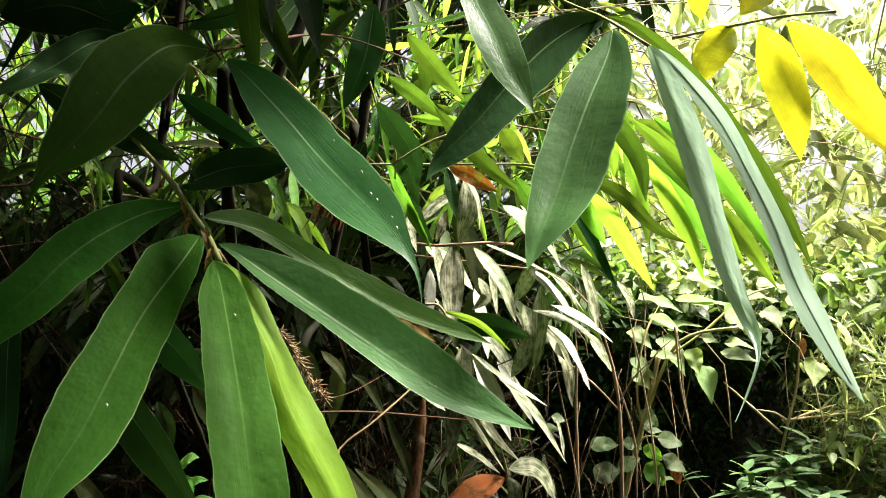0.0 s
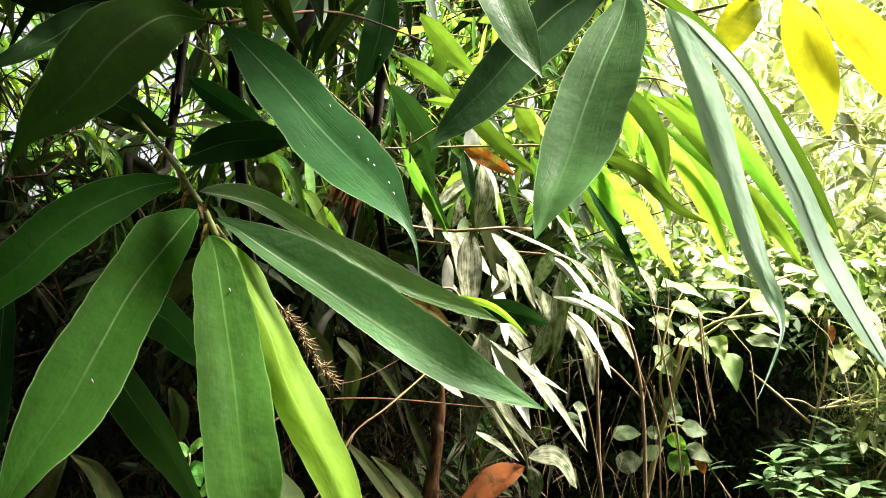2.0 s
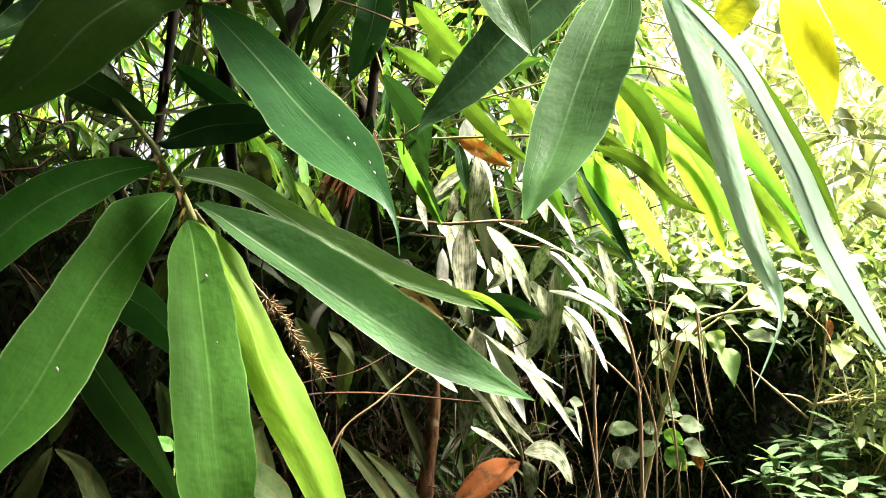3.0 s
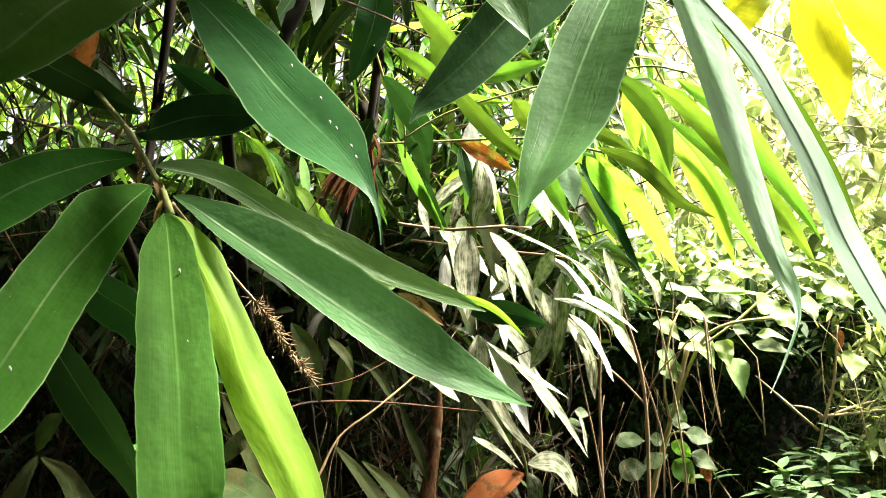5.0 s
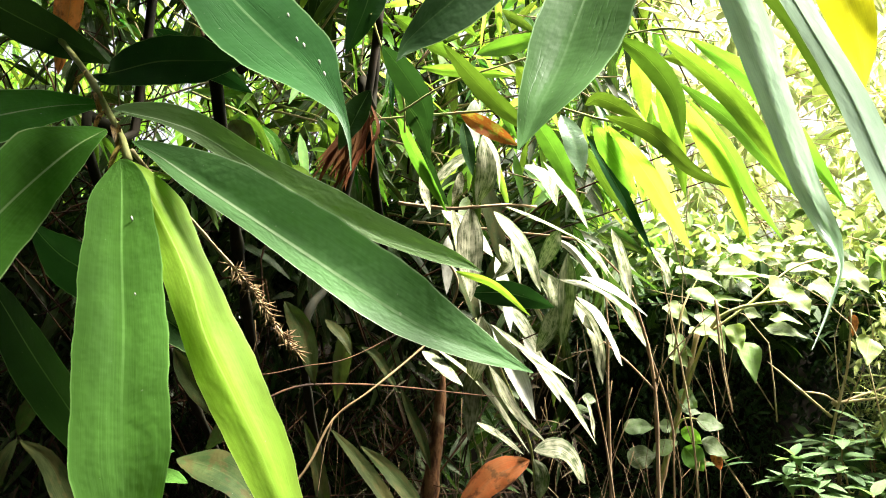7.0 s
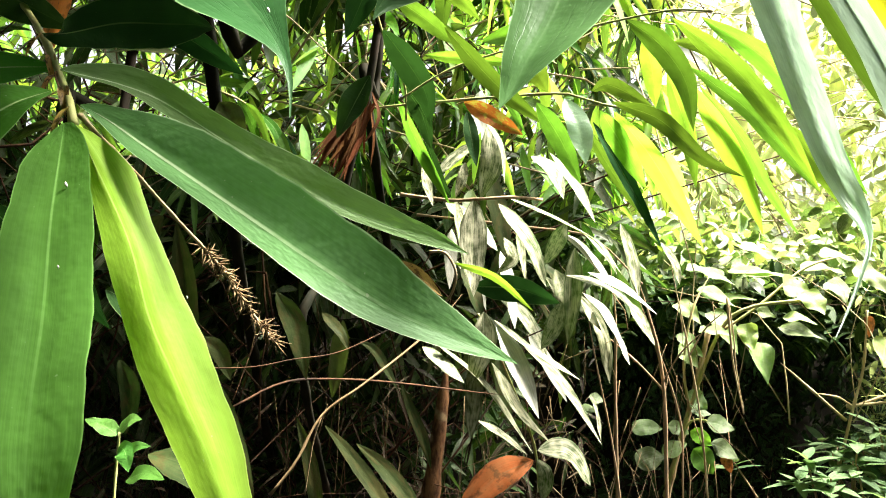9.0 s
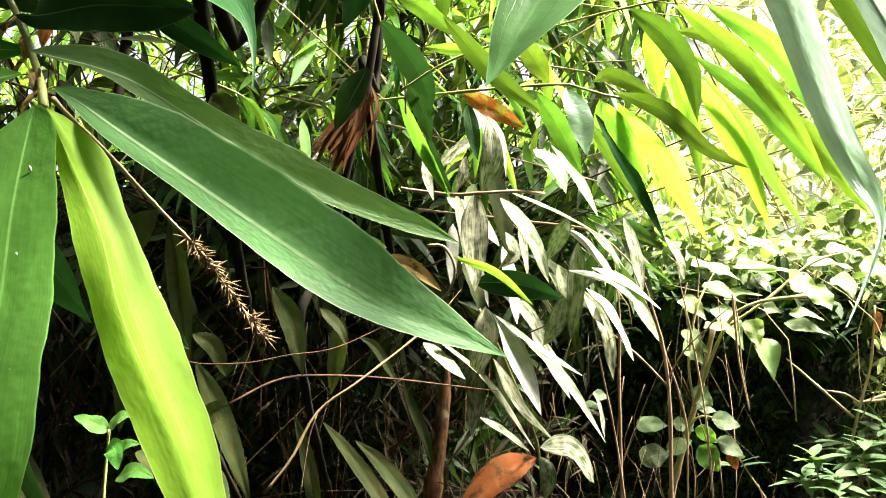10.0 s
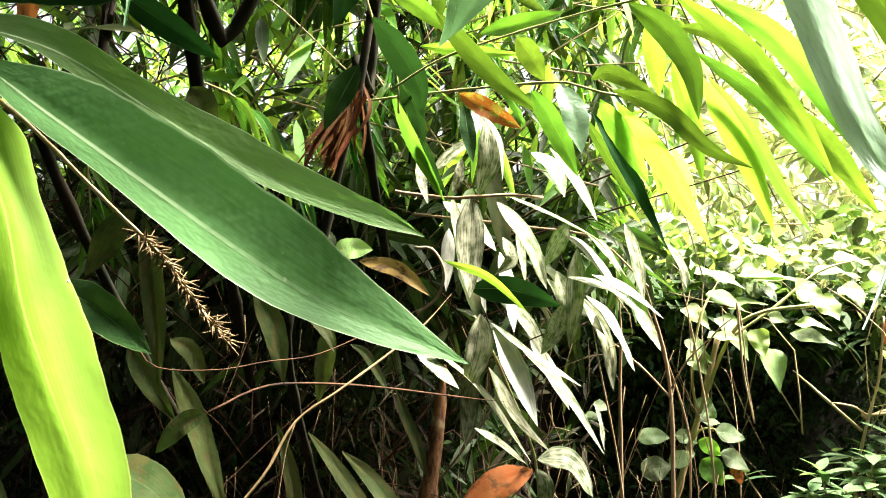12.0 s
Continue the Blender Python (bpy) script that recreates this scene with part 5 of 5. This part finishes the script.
for base in ((-0.218, 1.75, 1.93), (-0.114, 1.9, 2.017), (0.056, 1.65, 1.888), (-0.343, 1.85, 1.871), (-0.433, 1.6, 1.873), (-0.56, 1.5, 1.835), (-0.719, 1.4, 1.797), (-0.751, 1.35, 1.584), (-0.692, 1.45, 1.553), (-0.489, 1.55, 1.55), (-0.368, 1.75, 1.587), (-0.201, 1.85, 1.619), (-0.046, 1.75, 1.717), (0.153, 1.65, 1.825), (0.214, 1.55, 1.859), (0.022, 1.55, 1.745), (-0.351, 1.5, 1.652), (-0.438, 1.3, 1.619), (-0.237, 1.6, 1.678), (-0.115, 1.55, 1.769)):
    spray((base[0] * 1.25, base[1] * 1.25, 1.3 + 1.25 * (base[2] - 1.3)), Vector((rng.uniform(-0.08, 0.3), rng.uniform(-0.12, 0.08), rng.uniform(-0.18, 0.04))), rng.randint(10, 14), rng.uniform(0.09, 0.155), (M_MID, M_MID, M_OLD, M_SHADE_TONE, M_THIN, M_FRESH, M_NEAR))

# ---- foliage behind ----
def scatter(count, box, length, hang=0.6, face_bias=(0, -0.6, 0.6), keep=None, slim=(0.12, 0.2)):
    rows = []
    while len(rows) < count:
        q = Vector([rng.uniform(a, b) for a, b in box])
        if keep and rng.random() > keep(q):
            continue
        lean = Vector((rng.gauss(0, 1), rng.gauss(0, 0.7), rng.gauss(0.0, 0.4)))
        for _ in range(rng.randint(3, 6)):
            d = (lean.normalized() * 0.7 + Vector((rng.gauss(0, 0.5), rng.gauss(0, 0.5), rng.gauss(-hang, 0.35)))).normalized()
            nrm = Vector((rng.gauss(face_bias[0], 0.6), rng.gauss(face_bias[1], 0.6), rng.gauss(face_bias[2], 0.6)))
            ln = rng.uniform(*length)
            rows.append((q + Vector((rng.gauss(0, 0.02), rng.gauss(0, 0.02), rng.gauss(0, 0.02))), d, nrm, ln, ln * rng.uniform(*slim), rng.uniform(0.2, 1.0)))
    return rows


def hollow(q):
    """Fewer leaves low down, where the clump is bare inside."""
    if q.x > 0.12 and q.z < 1.3:
        return 0.04
    return 0.3 if q.z < 1.15 else (1.0 if q.z < 1.5 else (0.55 if q.z < 1.8 else 0.3))


def sticks(name, label, rows, material):
    verts, faces = [], []
    for a, b, c, r in rows:
        v, f = tube_data(spline([a, b, c], 6), [r * (1 - 0.1 * i) for i in range(7)], 5)
        faces += [tuple(x + len(verts) for x in q) for q in f]
        verts += v
    me = mesh_of(name, verts, faces)
    me.materials.append(material)
    tagged(new(name, me), label, "stalks", kind="stuff")


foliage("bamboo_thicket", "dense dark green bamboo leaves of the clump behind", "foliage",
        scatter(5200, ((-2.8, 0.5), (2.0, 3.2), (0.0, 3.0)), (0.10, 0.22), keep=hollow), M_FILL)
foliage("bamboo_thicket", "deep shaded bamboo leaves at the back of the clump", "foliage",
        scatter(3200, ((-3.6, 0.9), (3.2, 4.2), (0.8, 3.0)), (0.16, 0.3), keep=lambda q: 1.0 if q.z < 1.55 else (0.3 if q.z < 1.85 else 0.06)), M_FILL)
# Shade-coloured filler; the second scatter is added to block light above the undergrowth
foliage("bamboo_thicket", "black-green filler leaves added low in the hollow and as shade over the undergrowth", "foliage",
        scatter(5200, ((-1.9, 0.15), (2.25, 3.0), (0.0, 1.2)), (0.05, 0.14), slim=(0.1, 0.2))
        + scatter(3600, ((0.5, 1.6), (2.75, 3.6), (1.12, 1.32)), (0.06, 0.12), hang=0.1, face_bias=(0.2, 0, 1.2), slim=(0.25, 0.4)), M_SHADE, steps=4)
# Added above the view to block light; small clusters shade the near leaves
foliage("bamboo_crown", "unseen leaves added overhead to block sun and sky", "foliage",
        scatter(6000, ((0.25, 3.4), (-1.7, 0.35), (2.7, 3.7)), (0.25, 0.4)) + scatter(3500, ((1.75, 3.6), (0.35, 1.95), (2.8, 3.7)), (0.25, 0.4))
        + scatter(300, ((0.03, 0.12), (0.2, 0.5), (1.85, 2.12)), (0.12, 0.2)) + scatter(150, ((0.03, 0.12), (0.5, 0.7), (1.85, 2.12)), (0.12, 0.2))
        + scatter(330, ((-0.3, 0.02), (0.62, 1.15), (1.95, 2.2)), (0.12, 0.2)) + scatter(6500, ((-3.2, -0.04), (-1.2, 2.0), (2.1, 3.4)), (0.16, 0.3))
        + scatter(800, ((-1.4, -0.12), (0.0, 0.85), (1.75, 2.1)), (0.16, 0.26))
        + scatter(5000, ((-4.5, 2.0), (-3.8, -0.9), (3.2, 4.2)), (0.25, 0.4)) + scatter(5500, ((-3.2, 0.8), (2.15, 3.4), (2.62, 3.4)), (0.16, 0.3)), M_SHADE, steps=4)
# Leaf walls out of view, added to hold back low sky light
foliage("far_bank_foliage", "unseen leaf walls added behind and beside to cut sky light", "foliage",
        scatter(9000, ((-4.5, 2.5), (-3.6, -1.6), (0.0, 5.4)), (0.25, 0.45)) + scatter(5000, ((-3.6, -2.0), (-2.0, 2.5), (0.0, 3.4)), (0.25, 0.45))
        + scatter(5000, ((2.5, 6.5), (-3.6, -1.6), (0.0, 5.4)), (0.3, 0.5)) + scatter(6000, ((3.6, 5.6), (-2.0, 2.4), (0.0, 3.5)), (0.3, 0.5)), M_SHADE, steps=4)
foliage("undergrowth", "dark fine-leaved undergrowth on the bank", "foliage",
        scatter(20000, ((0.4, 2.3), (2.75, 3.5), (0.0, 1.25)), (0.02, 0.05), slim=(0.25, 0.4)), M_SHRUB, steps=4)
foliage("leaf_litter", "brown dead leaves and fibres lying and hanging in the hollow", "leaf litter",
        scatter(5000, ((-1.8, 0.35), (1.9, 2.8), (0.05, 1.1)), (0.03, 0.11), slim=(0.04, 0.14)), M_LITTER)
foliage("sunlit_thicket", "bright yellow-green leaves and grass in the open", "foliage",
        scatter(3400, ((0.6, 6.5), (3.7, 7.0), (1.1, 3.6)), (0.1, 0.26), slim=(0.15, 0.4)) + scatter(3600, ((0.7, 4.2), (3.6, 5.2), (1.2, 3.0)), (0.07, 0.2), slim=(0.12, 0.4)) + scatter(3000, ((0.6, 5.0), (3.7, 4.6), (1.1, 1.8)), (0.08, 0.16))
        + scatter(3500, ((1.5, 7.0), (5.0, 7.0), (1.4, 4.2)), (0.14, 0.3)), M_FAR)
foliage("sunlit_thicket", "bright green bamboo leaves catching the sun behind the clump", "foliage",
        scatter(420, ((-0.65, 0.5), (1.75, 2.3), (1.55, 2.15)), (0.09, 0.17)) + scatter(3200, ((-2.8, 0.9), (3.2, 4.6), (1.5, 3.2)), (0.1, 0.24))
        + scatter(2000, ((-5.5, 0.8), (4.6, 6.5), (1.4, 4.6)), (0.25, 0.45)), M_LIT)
# Leaf layer added to keep light out of the hollow
foliage("bamboo_thicket", "dark leaf mass added as a shading roof over the hollow of the clump", "foliage",
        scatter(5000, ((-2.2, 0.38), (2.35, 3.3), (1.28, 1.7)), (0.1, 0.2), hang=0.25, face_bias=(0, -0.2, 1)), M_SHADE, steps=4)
foliage("shrub_foliage", "pale broad shrub leaves spread flat in the sunlight", "foliage",
        scatter(2300, ((0.7, 3.4), (2.7, 3.7), (1.27, 1.6)), (0.05, 0.085), hang=0.1, face_bias=(0.2, -0.35, 1.1), slim=(0.5, 0.75))
        + scatter(220, ((1.45, 2.0), (2.5, 2.8), (1.12, 1.42)), (0.05, 0.09), hang=0.3, face_bias=(0.3, -0.5, 0.8), slim=(0.35, 0.6)) + scatter(260, ((1.6, 3.2), (2.7, 3.1), (1.1, 1.5)), (0.05, 0.1), hang=0.3, face_bias=(0.3, -0.5, 0.8), slim=(0.35, 0.6)), M_PALEBUSH)
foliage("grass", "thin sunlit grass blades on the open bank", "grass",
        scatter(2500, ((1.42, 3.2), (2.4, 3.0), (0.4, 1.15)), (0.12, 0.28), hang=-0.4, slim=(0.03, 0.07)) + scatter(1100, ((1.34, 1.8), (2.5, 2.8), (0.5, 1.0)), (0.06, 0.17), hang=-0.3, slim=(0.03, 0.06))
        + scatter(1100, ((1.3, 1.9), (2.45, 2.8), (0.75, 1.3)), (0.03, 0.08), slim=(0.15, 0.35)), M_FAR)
sticks("arching_stalks", "pale arching grass stalks in the sunlight",
       [(Vector((x, y, z)), Vector((x + rng.gauss(0.3, 0.3), y + rng.gauss(0, 0.2), z + rng.uniform(0.1, 0.4))), Vector((x + rng.gauss(0.7, 0.5), y + rng.gauss(0, 0.3), z + rng.gauss(0.1, 0.3))), rng.uniform(0.0015, 0.004))
        for x, y, z in [(rng.uniform(0.5, 3.0), rng.uniform(2.6, 4.5), rng.uniform(1.2, 2.4)) for _ in range(90)] + [(rng.uniform(-0.9, 0.2), rng.uniform(1.8, 2.4), rng.uniform(1.4, 2.0)) for _ in range(45)]], M_STRAW)
sticks("shrub_stems", "thin pale stems under the broad shrub leaves",
       [(Vector((x, y, 0.9)), Vector((x + rng.gauss(0, 0.1), y, 1.2)), Vector((x + rng.gauss(0, 0.3), y + rng.gauss(0, 0.1), rng.uniform(1.3, 1.65))), rng.uniform(0.0015, 0.003))
        for x, y in [(rng.uniform(0.6, 1.6), rng.uniform(2.3, 2.9)) for _ in range(13)]], M_STRAW)
sticks("thicket_twigs", "thin dark twigs crossing inside the clump",
       [(Vector((x, y, z)), Vector((x + rng.gauss(0.0, 0.15), y + rng.gauss(0, 0.1), z + rng.uniform(0.1, 0.3))), Vector((x + rng.gauss(0.0, 0.35), y + rng.gauss(0, 0.2), z + rng.gauss(0.3, 0.3))), rng.uniform(0.0015, 0.004))
        for x, y, z in [(rng.uniform(-1.6, 0.15), rng.uniform(1.85, 2.6), rng.uniform(0.5, 2.2)) for _ in range(240)]], M_SHADE_TWIG)
sticks("dry_fibres", "thin pale dry fibres and dead twigs hanging in the hollow",
       [(Vector((x, y, z)), Vector((x + rng.gauss(0, 0.03), y, z - 0.5 * h)), Vector((x + rng.gauss(0, 0.09), y + rng.gauss(0, 0.03), z - h)), rng.uniform(0.0006, 0.0014))
        for x, y, z, h in [(rng.uniform(-0.55, 0.62), rng.uniform(1.75, 2.2), rng.uniform(0.85, 1.3), rng.uniform(0.12, 0.45)) for _ in range(60)]], M_HUSK)
